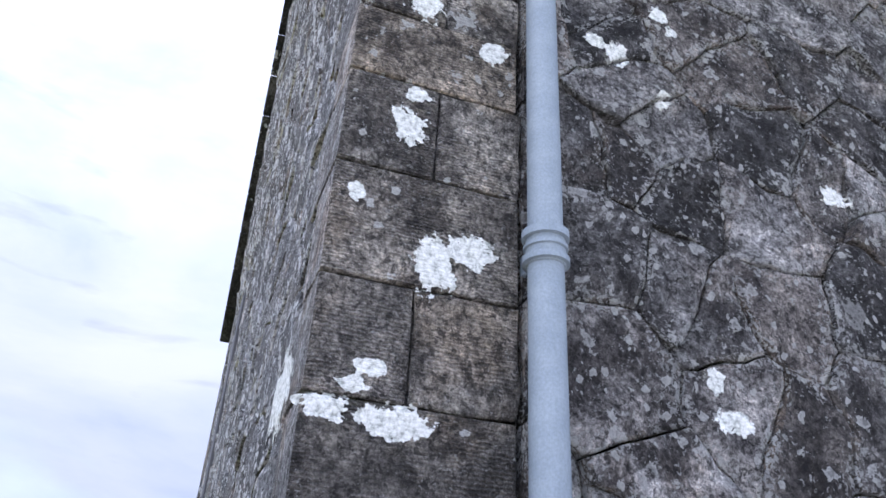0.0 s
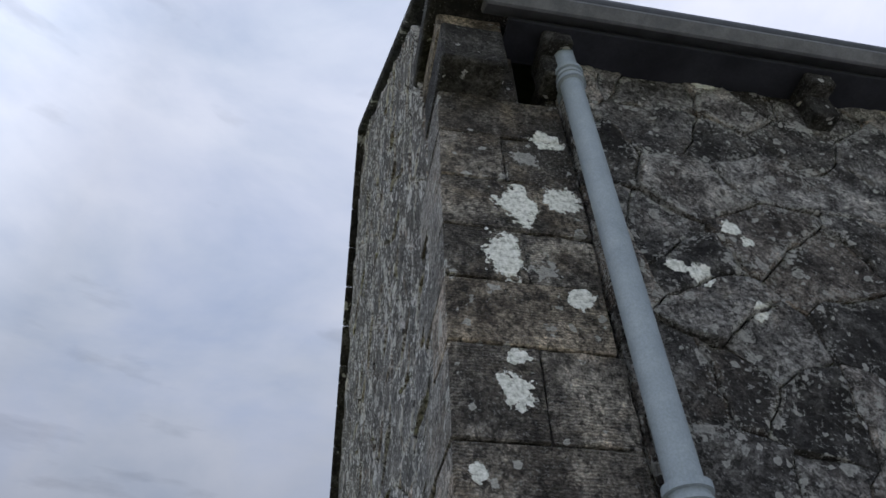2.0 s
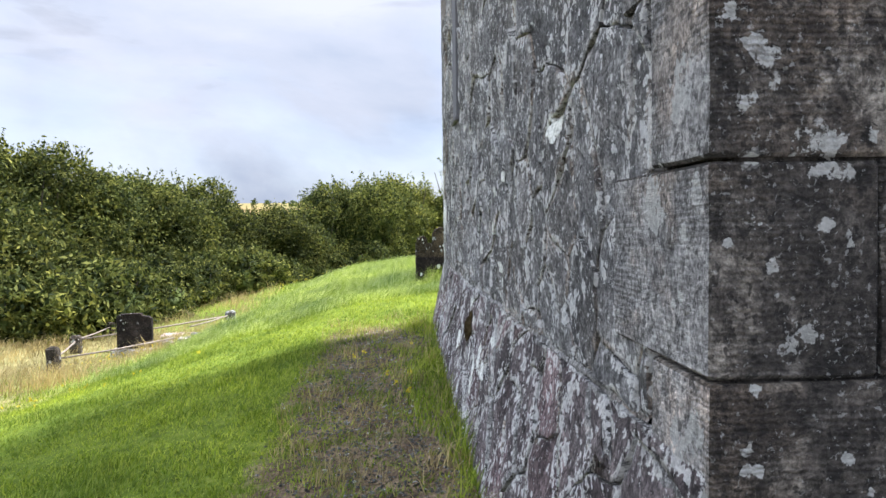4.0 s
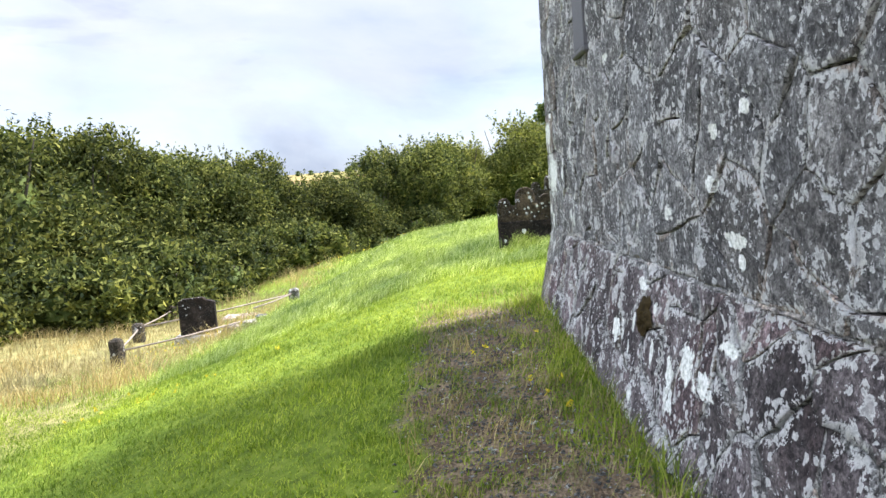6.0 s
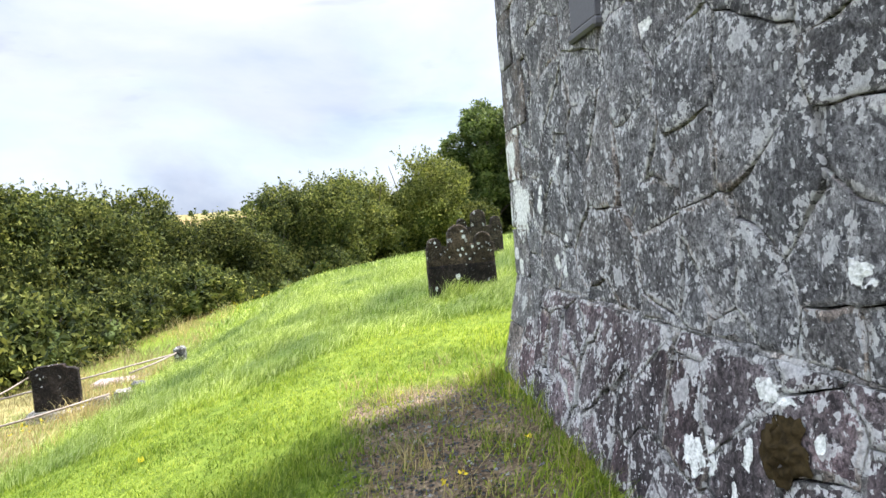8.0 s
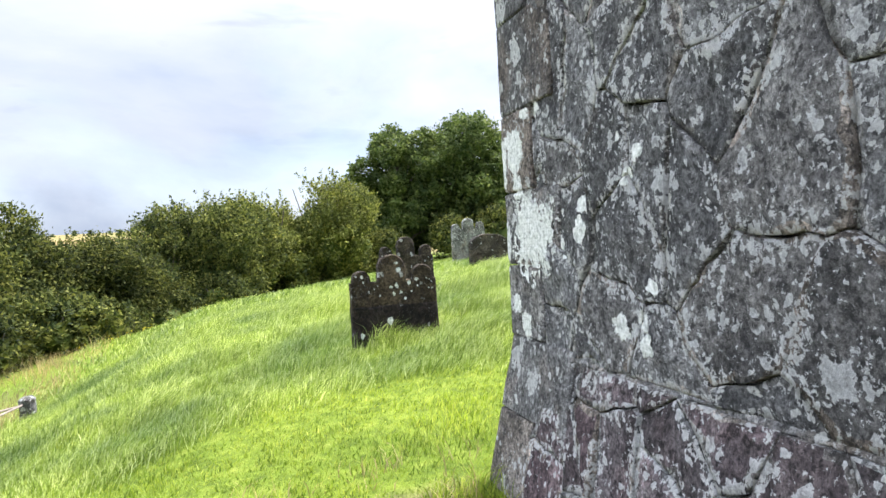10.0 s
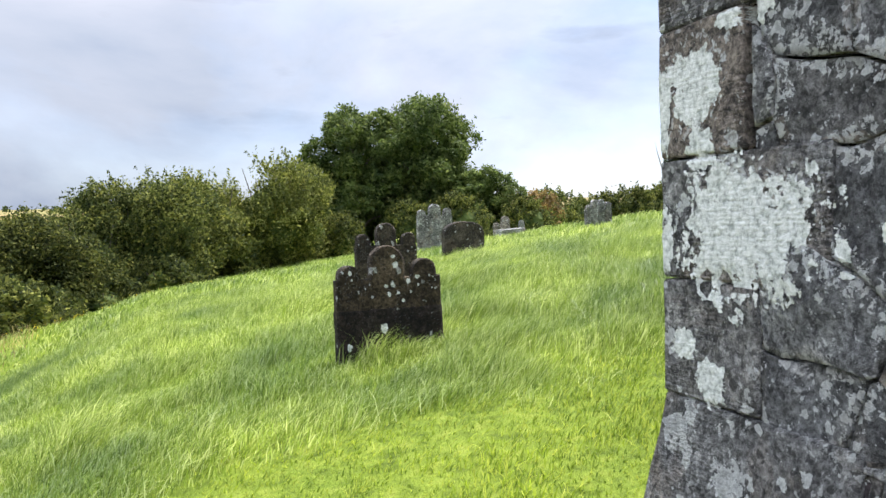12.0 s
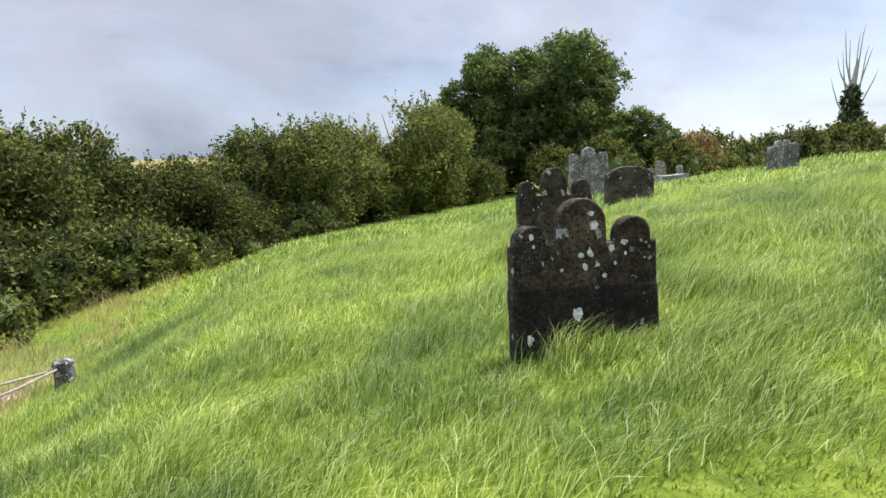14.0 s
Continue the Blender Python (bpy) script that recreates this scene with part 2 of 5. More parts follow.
def simple(name, low, high, scale=6.0, rough=0.6, metal=0.0, relief=0.2, spec=0.4):
    mat, n, shader, where = material(name, rough, metal, spec)
    a = n.noise(where, scale, 6, 0.6, 0.2)
    fine = n.noise(where, scale * 14, 3, 0.6)
    col = n.mix(0.35, n.ramp(a, (0.32, low), (0.68, high)), n.ramp(fine, (0.3, 0.6), (0.7, 1.3)), "MULTIPLY")
    n.link(col, shader.inputs["Base Color"])
    n.link(n.ramp(a, (0.2, max(0.0, rough - 0.12)), (0.8, min(1.0, rough + 0.12))), shader.inputs["Roughness"])
    bump(n, shader, n.math("ADD", a, n.math("MULTIPLY", fine, 0.4)), relief, 0.004)
    return mat


PIPE_PAINT = simple("blue_grey_gloss_paint", (0.19, 0.23, 0.265), (0.245, 0.29, 0.325), 9, 0.50, relief=0.15, spec=0.3)
GUTTER_PAINT = simple("dark_grey_gutter_paint", (0.030, 0.034, 0.042), (0.055, 0.062, 0.072), 8, 0.5, spec=0.25)
SOFFIT = simple("dark_soffit_board", (0.012, 0.013, 0.017), (0.026, 0.028, 0.036), 4, 0.7, spec=0.15)
SLATE = simple("roof_slate", (0.06, 0.065, 0.075), (0.13, 0.135, 0.15), 7, 0.7)
PANEL = simple("slate_grey_board", (0.055, 0.055, 0.06), (0.085, 0.085, 0.09), 5, 0.65)
BARK = simple("bark", (0.06, 0.05, 0.04), (0.15, 0.13, 0.105), 18, 0.95, relief=0.8)
DEADWOOD = simple("bleached_wood", (0.17, 0.15, 0.13), (0.33, 0.30, 0.27), 16, 0.9, relief=0.6)
RAIL = simple("weathered_rail", (0.15, 0.12, 0.095), (0.30, 0.26, 0.215), 14, 0.8, relief=0.4)


def lichen_material():
    """A white crust that breaks up towards its rim (attribute rim: 0 in the middle, 1 outside)."""
    mat, n, shader, where = material("white_lichen_crust", 0.97, 0.0, 0.1)
    rim = n.add("ShaderNodeAttribute")
    rim.attribute_name = "rim"
    tone = n.noise(where, 48, 6, 0.7)
    ridge = n.add("ShaderNodeTexWave", Scale=26.0, Distortion=3.5, Detail=3.0)
    ridge.bands_direction = "Z"
    n.link(where, ridge.inputs["Vector"])
    col = n.ramp(tone, (0.38, (0.34, 0.36, 0.33)), (0.48, (0.60, 0.62, 0.58)), (0.62, (0.80, 0.81, 0.78)))
    col = n.mix(0.18, col, n.ramp(ridge.outputs["Fac"], (0.1, 0.55), (0.5, 1.0)), "MULTIPLY")
    n.link(col, shader.inputs["Base Color"])
    bump(n, shader, n.math("ADD", n.math("MULTIPLY", tone, 1.2), n.math("MULTIPLY", ridge.outputs["Fac"], 0.06)), 0.9, 0.012)
    edge = n.math("ADD", n.math("MULTIPLY", n.noise(where, 15, 3, 0.5, 0.2), 1.0), n.math("MULTIPLY", n.noise(where, 46, 5, 0.6, 0.2), 0.9))
    cover = n.ramp(n.math("SUBTRACT", edge, n.math("MULTIPLY", rim.outputs["Fac"], 0.85)), (0.33, 0.0), (0.36, 1.0))
    blend = n.add("ShaderNodeMixShader", Fac=cover)
    n.link(n.add("ShaderNodeBsdfTransparent").outputs[0], blend.inputs[1])
    n.link(shader.outputs[0], blend.inputs[2])
    n.link(blend.outputs[0], [k for k in n.tree.nodes if k.type == "OUTPUT_MATERIAL"][0].inputs["Surface"])
    return mat


LICHEN = lichen_material()
MOSS = simple("brown_moss", (0.016, 0.012, 0.006), (0.055, 0.040, 0.018), 40, 1.0, relief=1.0, spec=0.05)


def leafy(name, low, mid, high, through=0.35, rough=0.55):
    mat, n, shader, where = material(name, rough, 0.0, 0.2)
    isle = n.add("ShaderNodeNewGeometry").outputs["Random Per Island"]
    lot = n.add("ShaderNodeObjectInfo").outputs["Random"]
    col = n.ramp(isle, (0.0, low), (0.55, mid), (1.0, high))
    col = n.mix(1.0, col, n.ramp(lot, (0.0, 0.8), (1.0, 1.2)), "MULTIPLY")
    patch = n.ramp(n.noise(where, 0.8, 4, 0.55), (0.36, (0.62, 0.66, 0.70)), (0.64, (1.35, 1.24, 1.0)))
    col = n.mix(1.0, col, patch, "MULTIPLY")
    n.link(col, shader.inputs["Base Color"])
    glow = n.add("ShaderNodeBsdfTranslucent", Color=col)
    blend = n.add("ShaderNodeMixShader", Fac=through)
    n.link(shader.outputs[0], blend.inputs[1])
    n.link(glow.outputs[0], blend.inputs[2])
    n.link(blend.outputs[0], [k for k in n.tree.nodes if k.type == "OUTPUT_MATERIAL"][0].inputs["Surface"])
    return mat


BLADE = leafy("grass_blade", (0.070, 0.125, 0.012), (0.210, 0.300, 0.026), (0.39, 0.45, 0.085), 0.45)
BLADE_LONG = leafy("long_grass_blade", (0.060, 0.110, 0.015), (0.235, 0.340, 0.052), (0.56, 0.64, 0.30), 0.42, 0.40)
BLADE_DRY = leafy("dry_grass_blade", (0.22, 0.18, 0.08), (0.38, 0.32, 0.15), (0.52, 0.45, 0.25), 0.35)
HEDGE_LEAF = leafy("hawthorn_leaf", (0.012, 0.022, 0.008), (0.072, 0.094, 0.022), (0.188, 0.202, 0.050), 0.35, 0.85)
BRIGHT_LEAF = leafy("bright_willow_leaf", (0.035, 0.050, 0.012), (0.120, 0.145, 0.028), (0.25, 0.265, 0.070), 0.42, 0.8)
TREE_LEAF = leafy("ash_leaf", (0.040, 0.068, 0.018), (0.090, 0.135, 0.034), (0.19, 0.24, 0.08), 0.42, 0.75)
RUST_LEAF = leafy("rusty_leaf", (0.12, 0.08, 0.03), (0.22, 0.15, 0.05), (0.30, 0.22, 0.08), 0.3)
IVY_LEAF = leafy("ivy_leaf", (0.018, 0.034, 0.010), (0.038, 0.060, 0.018), (0.07, 0.095, 0.035), 0.2)
FLOWER = leafy("yellow_petal", (0.55, 0.45, 0.02), (0.70, 0.58, 0.03), (0.80, 0.70, 0.06), 0.3)


def ground_material():
    mat, n, shader, where = material("meadow_ground", 0.95, 0.0, 0.15)
    axes = n.add("ShaderNodeSeparateXYZ", Vector=where)
    x, y = axes.outputs["X"], axes.outputs["Y"]
    turf = n.ramp(n.noise(where, 9.0, 8, 0.7), (0.30, (0.055, 0.085, 0.010)), (0.52, (0.130, 0.185, 0.018)), (0.74, (0.22, 0.26, 0.045)))
    turf = n.mix(0.6, turf, n.ramp(n.noise(where, 0.8, 4, 0.6), (0.35, (0.72, 0.80, 0.7)), (0.65, (1.25, 1.16, 1.1))), "MULTIPLY")
    # worn gravel strip along the wall
    wob = n.math("MULTIPLY", n.math("SUBTRACT", n.noise(where, 1.6, 4, 0.6), 0.5), 1.1)
    across = n.math("ABSOLUTE", n.math("ADD", n.math("ADD", x, 0.72), wob))
    strip = n.math("SUBTRACT", 1.0, n.math("DIVIDE", across, 0.72))
    ends = n.math("MINIMUM", n.math("DIVIDE", n.math("SUBTRACT", 7.0, y), 1.2), n.math("DIVIDE", n.math("ADD", y, 6.0), 1.0))
    bare = n.ramp(n.math("MINIMUM", n.math("MULTIPLY", strip, 1.6), ends), (0.25, 0.0), (0.55, 1.0))
    chips = n.add("ShaderNodeTexVoronoi", Scale=62.0, Vector=where)
    grit = n.mix(0.75, n.ramp(n.noise(where, 4.0, 6, 0.65), (0.36, (0.085, 0.060, 0.036)), (0.64, (0.22, 0.170, 0.105))), n.ramp(chips.outputs["Color"], (0.1, (0.5, 0.48, 0.5)), (0.9, (1.9, 1.85, 1.95))), "MULTIPLY")
    # pale gravel added on unseen ground to bounce neutral light onto the front wall
    bounce_ground = n.math("MULTIPLY", n.ramp(n.math("MULTIPLY", n.math("ADD", y, wob), -1.0), (0.2, 0.0), (0.6, 1.0)), n.ramp(n.math("ADD", n.math("MULTIPLY", y, 0.05), 1.0), (0.2, 0.0), (0.3, 1.0)))
    col = n.mix(bounce_ground, n.mix(bare, turf, grit), n.ramp(chips.outputs["Color"], (0.1, (0.26, 0.25, 0.24)), (0.9, (0.50, 0.485, 0.46))))
    # dry rough strip under the hedge, stubble fields on the far hill
    low = n.math("MULTIPLY", n.ramp(n.math("MULTIPLY", x, -0.1), (0.42, 0.0), (0.50, 1.0)), n.ramp(n.math("MULTIPLY", y, 0.05), (0.78, 1.0), (0.98, 0.0)))
    col = n.mix(n.math("MULTIPLY", low, 0.85), col, n.ramp(n.noise(where, 3.0, 6, 0.65), (0.35, (0.12, 0.11, 0.04)), (0.65, (0.33, 0.28, 0.13))))
    cells = n.add("ShaderNodeTexVoronoi", Scale=0.0085, Vector=n.scaled(where, 1.0, 0.55, 0.0))
    fields = n.ramp(n.add("ShaderNodeSeparateColor", Color=cells.outputs["Color"]).outputs[0], (0.0, (0.20, 0.15, 0.062)), (0.45, (0.25, 0.185, 0.075)), (0.55, (0.12, 0.15, 0.04)), (1.0, (0.20, 0.155, 0.062)))
    far = n.ramp(n.math("MULTIPLY", y, 0.01), (0.80, 0.0), (0.95, 1.0))
    col = n.mix(far, col, fields)
    n.link(col, shader.inputs["Base Color"])
    height = n.math("ADD", n.noise(where, 34, 6, 0.7), n.math("MULTIPLY", n.math("MULTIPLY", chips.outputs["Distance"], bare), 1.2))
    bump(n, shader, height, 0.8, 0.03)
    return mat


GROUND = ground_material()


# building blocks
def from_lists(name, verts, faces, mat, parent=None, label="", smooth=False, second=None, which=None, rim=None):
    mesh = bpy.data.meshes.new(name)
    mesh.from_pydata([tuple(v) for v in verts], [], faces)
    if smooth:
        mesh.shade_smooth()
    mesh.materials.append(mat)
    if second is not None:
        mesh.materials.append(second)
        mesh.polygons.foreach_set("material_index", np.array(which, np.int32))
    ob = new(name, mesh)
    if rim is not None:
        mesh.attributes.new("rim", "FLOAT", "POINT").data.foreach_set("value", rim)
    if parent is not None:
        ob.parent = parent
    if label:
        ob["label"] = label
    return ob


def part(name, bm, mat, parent=None, label="", smooth=False):
    """Links a bmesh as one mesh object."""
    bmesh.ops.recalc_face_normals(bm, faces=bm.faces)
    mesh = bpy.data.meshes.new(name)
    bm.to_mesh(mesh)
    bm.free()
    if smooth:
        mesh.polygons.foreach_set("use_smooth", [len(p.vertices) < 5 for p in mesh.polygons])
    mesh.materials.append(mat)
    ob = new(name, mesh)
    if parent is not None:
        ob.parent = parent
    if label:
        ob["label"] = label
    return ob


def block(lo, hi, bevel=0.01, rough=0.0, cuts=0, seed=0):
    """A box from corner to corner with softened, slightly uneven edges."""
    bm = bmesh.new()
    bmesh.ops.create_cube(bm, size=1)
    lo, hi = Vector(lo), Vector(hi)
    for v in bm.verts:
        v.co = Vector([lo[i] + (v.co[i] + 0.5) * (hi[i] - lo[i]) for i in range(3)])
    if bevel:
        bmesh.ops.bevel(bm, geom=bm.edges[:], offset=bevel, segments=1, affect="EDGES", clamp_overlap=True)
    if cuts:
        bmesh.ops.subdivide_edges(bm, edges=bm.edges[:], cuts=cuts, use_grid_fill=True)
    if rough:
        for v in bm.verts:
            d = noise.noise_vector(v.co * 9 + Vector((seed * 3.1, 0, 0)))
            v.co += d * rough
    return bm


def tube(points, radii, sides=10, cap=True):
    """A round rod along points."""
    bm = bmesh.new()
    rings = []
    points = [Vector(p) for p in points]
    for i, p in enumerate(points):
        d = (points[min(i + 1, len(points) - 1)] - points[max(i - 1, 0)]).normalized()
        turn = d.to_track_quat("Z", "Y")
        r = radii[i] if isinstance(radii, (list, tuple)) else radii
        rings.append([bm.verts.new(p + turn @ Vector((r * math.cos(a), r * math.sin(a), 0))) for a in [2 * math.pi * k / sides for k in range(sides)]])
    for a, b in zip(rings, rings[1:]):
        for k in range(sides):
            bm.faces.new((a[k], a[(k + 1) % sides], b[(k + 1) % sides], b[k]))
    if cap:
        bm.faces.new(rings[0][::-1])
        bm.faces.new(rings[-1])
    return bm


def anchor(name, place, label, category, group=""):
    return tagged(new(name), label, category, group)


# ground
def level(x, y):
    """Height of the ground, for arrays too."""
    x, y = np.asarray(x, float), np.asarray(y, float)
    s = np.interp(y, [-60, -6, 0, 3.4, 5.2, 7.2, 9.9, 11.4, 13.2, 18, 23, 33, 45, 70, 140, 300, 470, 900], [-0.6, -0.1, -0.02, 0.05, 0.12, 0.2, 0.33, 0.38, 0.42, 0.15, 0.0, -0.9, -1.1, -1.5, -1, 7.3, 16.2, -10])
    p = np.interp(x, [-60, -12, -8, -5.7, -4.4, -3.5, -2.5, -1.6, -1, 0], [-1.4, -1.7, -1.75, -1.7, -1.45, -1.1, -0.6, -0.28, -0.15, 0.0])
    k = np.interp(y, [-10, 5.4, 12, 17, 24, 40, 80], [0.5, 0.5, 1, 1, 0.65, 0.6, 0.0])
    r = np.interp(x, [0, 12, 30, 90], [0, 1.28, 1.45, 0.85]) * np.interp(y, [40, 120], [1, 0])
    lumps = 0.035 * np.sin(1.9 * x + 0.7 * y) * np.sin(1.3 * y - 0.4 * x) * np.clip((np.hypot(x, y) - 5) / 5, 0, 1)
    return s + p * k + r + lumps


def terrain():
    def steps(lo, hi, near_lo, near_hi, fine):
        out = [near_lo]
        while out[-1] < near_hi:
            out.append(out[-1] + fine)
        d = fine
        while out[-1] < hi:
            d *= 1.28
            out.append(out[-1] + d)
        d = fine
        while out[0] > lo:
            d *= 1.28
            out.insert(0, out[0] - d)
        return np.array(out)
    xs, ys = steps(-1800, 1800, -9, 8, 0.22), steps(-900, 2200, -4, 20, 0.22)
    gx, gy = np.meshgrid(xs, ys)
    gz = level(gx, gy)
    verts = np.stack([gx, gy, gz], -1).reshape(-1, 3).tolist()
    w = len(xs)
    faces = [(j * w + i, j * w + i + 1, (j + 1) * w + i + 1, (j + 1) * w + i) for j in range(len(ys) - 1) for i in range(w - 1)]
    ob = from_lists("ground", verts, faces, GROUND, smooth=True)
    return tagged(ob, "sloping green churchyard lawn with a worn gravel strip", "ground", kind="structure")


terrain()


# church: a gable wall along x = 0 and a long wall along y = 0
LEN, EAVE, APEX_Y, APEX_Z = 6.45, 5.25, 3.22, 8.85
FOOT = 0.80


def wall_block(name, outline, thick, axis, label, mat=MORTAR):
    """A wall whose outline stands upright and is thickened inwards along the axis (0: x, 1: y)."""
    verts, faces = [], []
    for d in (0.0, thick):
        for u, z in outline:
            verts.append((d + 0.035, u, z) if axis == 0 else (u, d + 0.045, z))
    m = len(outline)
    faces = [tuple(range(m))[::-1], tuple(range(m, 2 * m))] + [(i, (i + 1) % m, m + (i + 1) % m, m + i) for i in range(m)]
    ob = from_lists(name, verts, faces, mat)
    bm = bmesh.new()
    bm.from_mesh(ob.data)
    bmesh.ops.recalc_face_normals(bm, faces=bm.faces)
    bm.to_mesh(ob.data)
    bm.free()
    return tagged(ob, label, "wall", kind="structure")


WIN_Y0, WIN_Y1, WIN_Z0, WIN_Z1 = 4.63, 4.95, 2.08, 4.7
wall_gable = wall_block("wall_gable", [(0.0, -0.6), (LEN, -0.6), (LEN, 5.2), (APEX_Y, 9.05), (0.0, 6.02)], 0.36, 0, "lichened grey rubble stone gable wall with a battered foot")
wall_front = wall_block("wall_front", [(0.56, -0.6), (11.0, -0.6), (11.0, EAVE + 0.2), (0.56, EAVE + 0.2)], 0.55, 1, "dark weathered rubble stone side wall under the eaves")
wall_back = wall_block("wall_back", [(0.56, -0.6), (11.0, -0.6), (11.0, EAVE), (0.56, EAVE)], -0.55, 1, "rubble stone back wall of the church")
wall_back.location.y = LEN - 0.02
wall_end = wall_block("wall_end", [(0.0, -0.6), (LEN, -0.6), (LEN, EAVE), (APEX_Y, APEX_Z), (0.0, EAVE)], 0.5, 0, "rubble stone far gable wall")
wall_end.location.x = 11.0


def clip(poly, nx, ny, c):
    """The part of a convex polygon where nx*x + ny*y <= c."""
    out = []
    for (ax, ay), (bx, by) in zip(poly, poly[1:] + poly[:1]):
        da, db = nx * ax + ny * ay - c, nx * bx + ny * by - c
        if da <= 0:
            out.append((ax, ay))
        if da * db < 0:
            t = da / (da - db)
            out.append((ax + t * (bx - ax), ay + t * (by - ay)))
    return out


def cells(region, dx, dz, rng, jitter=0.42):
    """Irregular stone outlines that fill a convex region: courses of jittered seeds and the cells round them."""
    us, vs = [p[0] for p in region], [p[1] for p in region]
    seeds, row, v = [], 0, min(vs) - dz
    while v < max(vs) + 2 * dz:
        u = min(us) - dx + (row % 2) * dx * 0.5
        while u < max(us) + 2 * dx:
            seeds.append((u + rng.uniform(-jitter, jitter) * dx, v + rng.uniform(-jitter, jitter) * dz))
            u += dx * rng.choice((0.55, 0.8, 1.0, 1.25, 1.6))
        v += dz * rng.choice((0.75, 1.0, 1.3))
        row += 1
    out = []
    squeeze = dx / dz * 0.72
    for i, (u, v) in enumerate(seeds):
        poly = list(region)
        for j, (a, b) in enumerate(seeds):
            if i == j or abs(a - u) > 3.2 * dx or abs(b - v) > 3.2 * dz:
                continue
            nx, ny = (a - u), (b - v) * squeeze ** 2
            c = nx * (a + u) / 2 + ny * (b + v) / 2
            poly = clip(poly, nx, ny, c)
            if len(poly) < 3:
                break
        if len(poly) >= 3:
            area = 0.5 * abs(sum(p[0] * q[1] - q[0] * p[1] for p, q in zip(poly, poly[1:] + poly[:1])))
            if area > 0.0005:
                out.append(poly)
    return out


def stone_lists(poly, put, rng, bounds, gap=0.003, proud=(0.003, 0.016), seed=0.0, ribbon=0.016, bulk=1.0):
    """A lumpy stone in a wavering outline: rings from the joint to the face. put(u, v, h) gives the place in the world."""
    ring = []
    for (a, b), (c, d) in zip(poly, poly[1:] + poly[:1]):
        m = max(1, min(8, int(math.hypot(c - a, d - b) / 0.05)))
        for k in range(m):
            u, v = a + (c - a) * k / m, b + (d - b) * k / m
            room = max(0.0, min(1.0, min(u - bounds[0], bounds[1] - u, v - bounds[2], bounds[3] - v) / 0.12))
            bend = noise.noise_vector(Vector((u * 3.1, v * 3.1, 7.7))) * 0.055 + noise.noise_vector(Vector((u * 11, v * 11, 2.2))) * 0.020
            ring.append((u + room * bend.x, v + room * bend.y))
    cu = sum(p[0] for p in ring) / len(ring)
    cv = sum(p[1] for p in ring) / len(ring)
    h = rng.uniform(*proud)
    tilt_u, tilt_v = rng.uniform(-0.045, 0.045), rng.uniform(-0.045, 0.045)
    verts = []
    size = max(0.08, math.sqrt(sum((p[0] - cu) ** 2 + (p[1] - cv) ** 2 for p in ring) / len(ring)))
    for shrink, lift in ((gap, -0.05), (gap + 0.002, 0.8), (gap + ribbon, 1.0), (size * 0.35, 1.08), (size * 0.68, 1.08)):
        for u, v in ring:
            d = math.hypot(u - cu, v - cv) or 1e-6
            w = abs(noise.noise(Vector((u * 7, v * 7, seed)))) * 0.004
            if lift == 1.0:
                w = max(-0.6 * ribbon, ribbon * (1.0 * noise.noise(Vector((u * 9, v * 9, seed + 9))) + 0.8 * noise.noise(Vector((u * 23, v * 23, seed + 3)))))
            f = max(0.1, (d - shrink - w) / d)
            uu, vv = cu + (u - cu) * f, cv + (v - cv) * f
            bulge = noise.noise(Vector((uu * 5.5, vv * 5.5, seed + 5))) * 0.012 * bulk + noise.noise(Vector((uu * 17, vv * 17, seed))) * 0.007 * bulk
            z = lift * h + (bulge + tilt_u * (uu - cu) + tilt_v * (vv - cv)) * (1 if lift > 0.7 else 0.3)
            verts.append(put(uu, vv, z if lift > 0 else -0.05))
    verts.append(put(cu, cv, 1.08 * h + bulk * noise.noise(Vector((cu * 5.5, cv * 5.5, seed + 5))) * 0.011))
    m = len(ring)
    faces = [(r * m + i, r * m + (i + 1) % m, (r + 1) * m + (i + 1) % m, (r + 1) * m + i) for r in range(4) for i in range(m)]
    faces += [(4 * m + i, 4 * m + (i + 1) % m, 5 * m) for i in range(m)]
    # pointing is smeared over some stretches of the rim only
    smear = [1 if noise.noise(Vector((ring[i][0] * 3.7, ring[i][1] * 3.7, 4.4))) > -0.08 else 0 for i in range(m)]
    return verts, faces, [1] * m + smear + [0] * (3 * m)


def rubble(wall, region, dx, dz, put, mat, seed, near, proud=(0.002, 0.012), flip=False, gap=0.003, ribbon=0.016, joint=RIBBON, bulk=1.0):
    """Fills a region with stones: those that near(u, v) picks are parts of their own, the rest is one mesh."""
    rng = random.Random(seed)
    bounds = (min(p[0] for p in region), max(p[0] for p in region), min(p[1] for p in region), max(p[1] for p in region))
    rest_v, rest_f, rest_w, rest_r = [], [], [], []
    for k, poly in enumerate(cells(region, dx, dz, rng)):
        verts, faces, which = stone_lists(poly, put, rng, bounds, gap, proud, seed * 10 + k * 0.37, ribbon, bulk)
        side = len(which) // 5
        rim = [1.0] * (2 * side) + [0.95] * side + [0.40] * side + [0.0] * (side + 1)
        if flip:
            faces = [f[::-1] for f in faces]
        u, v = sum(p[0] for p in poly) / len(poly), sum(p[1] for p in poly) / len(poly)
        if near(u, v):
            ob = from_lists("stone", verts, faces, mat, wall, smooth=True, second=joint, which=which, rim=rim)
            ob.data.polygons.foreach_set("use_smooth", [False] * side + [True] * (4 * side))
        else:
            base = len(rest_v)
            rest_v += verts
            rest_w += which
            rest_r += rim
            rest_f += [tuple(base + i for i in f) for f in faces]
    if rest_v:
        tagged(from_lists("stonework", rest_v, rest_f, mat, wall, smooth=True, second=joint, which=rest_w, rim=rest_r), kind="stuff")


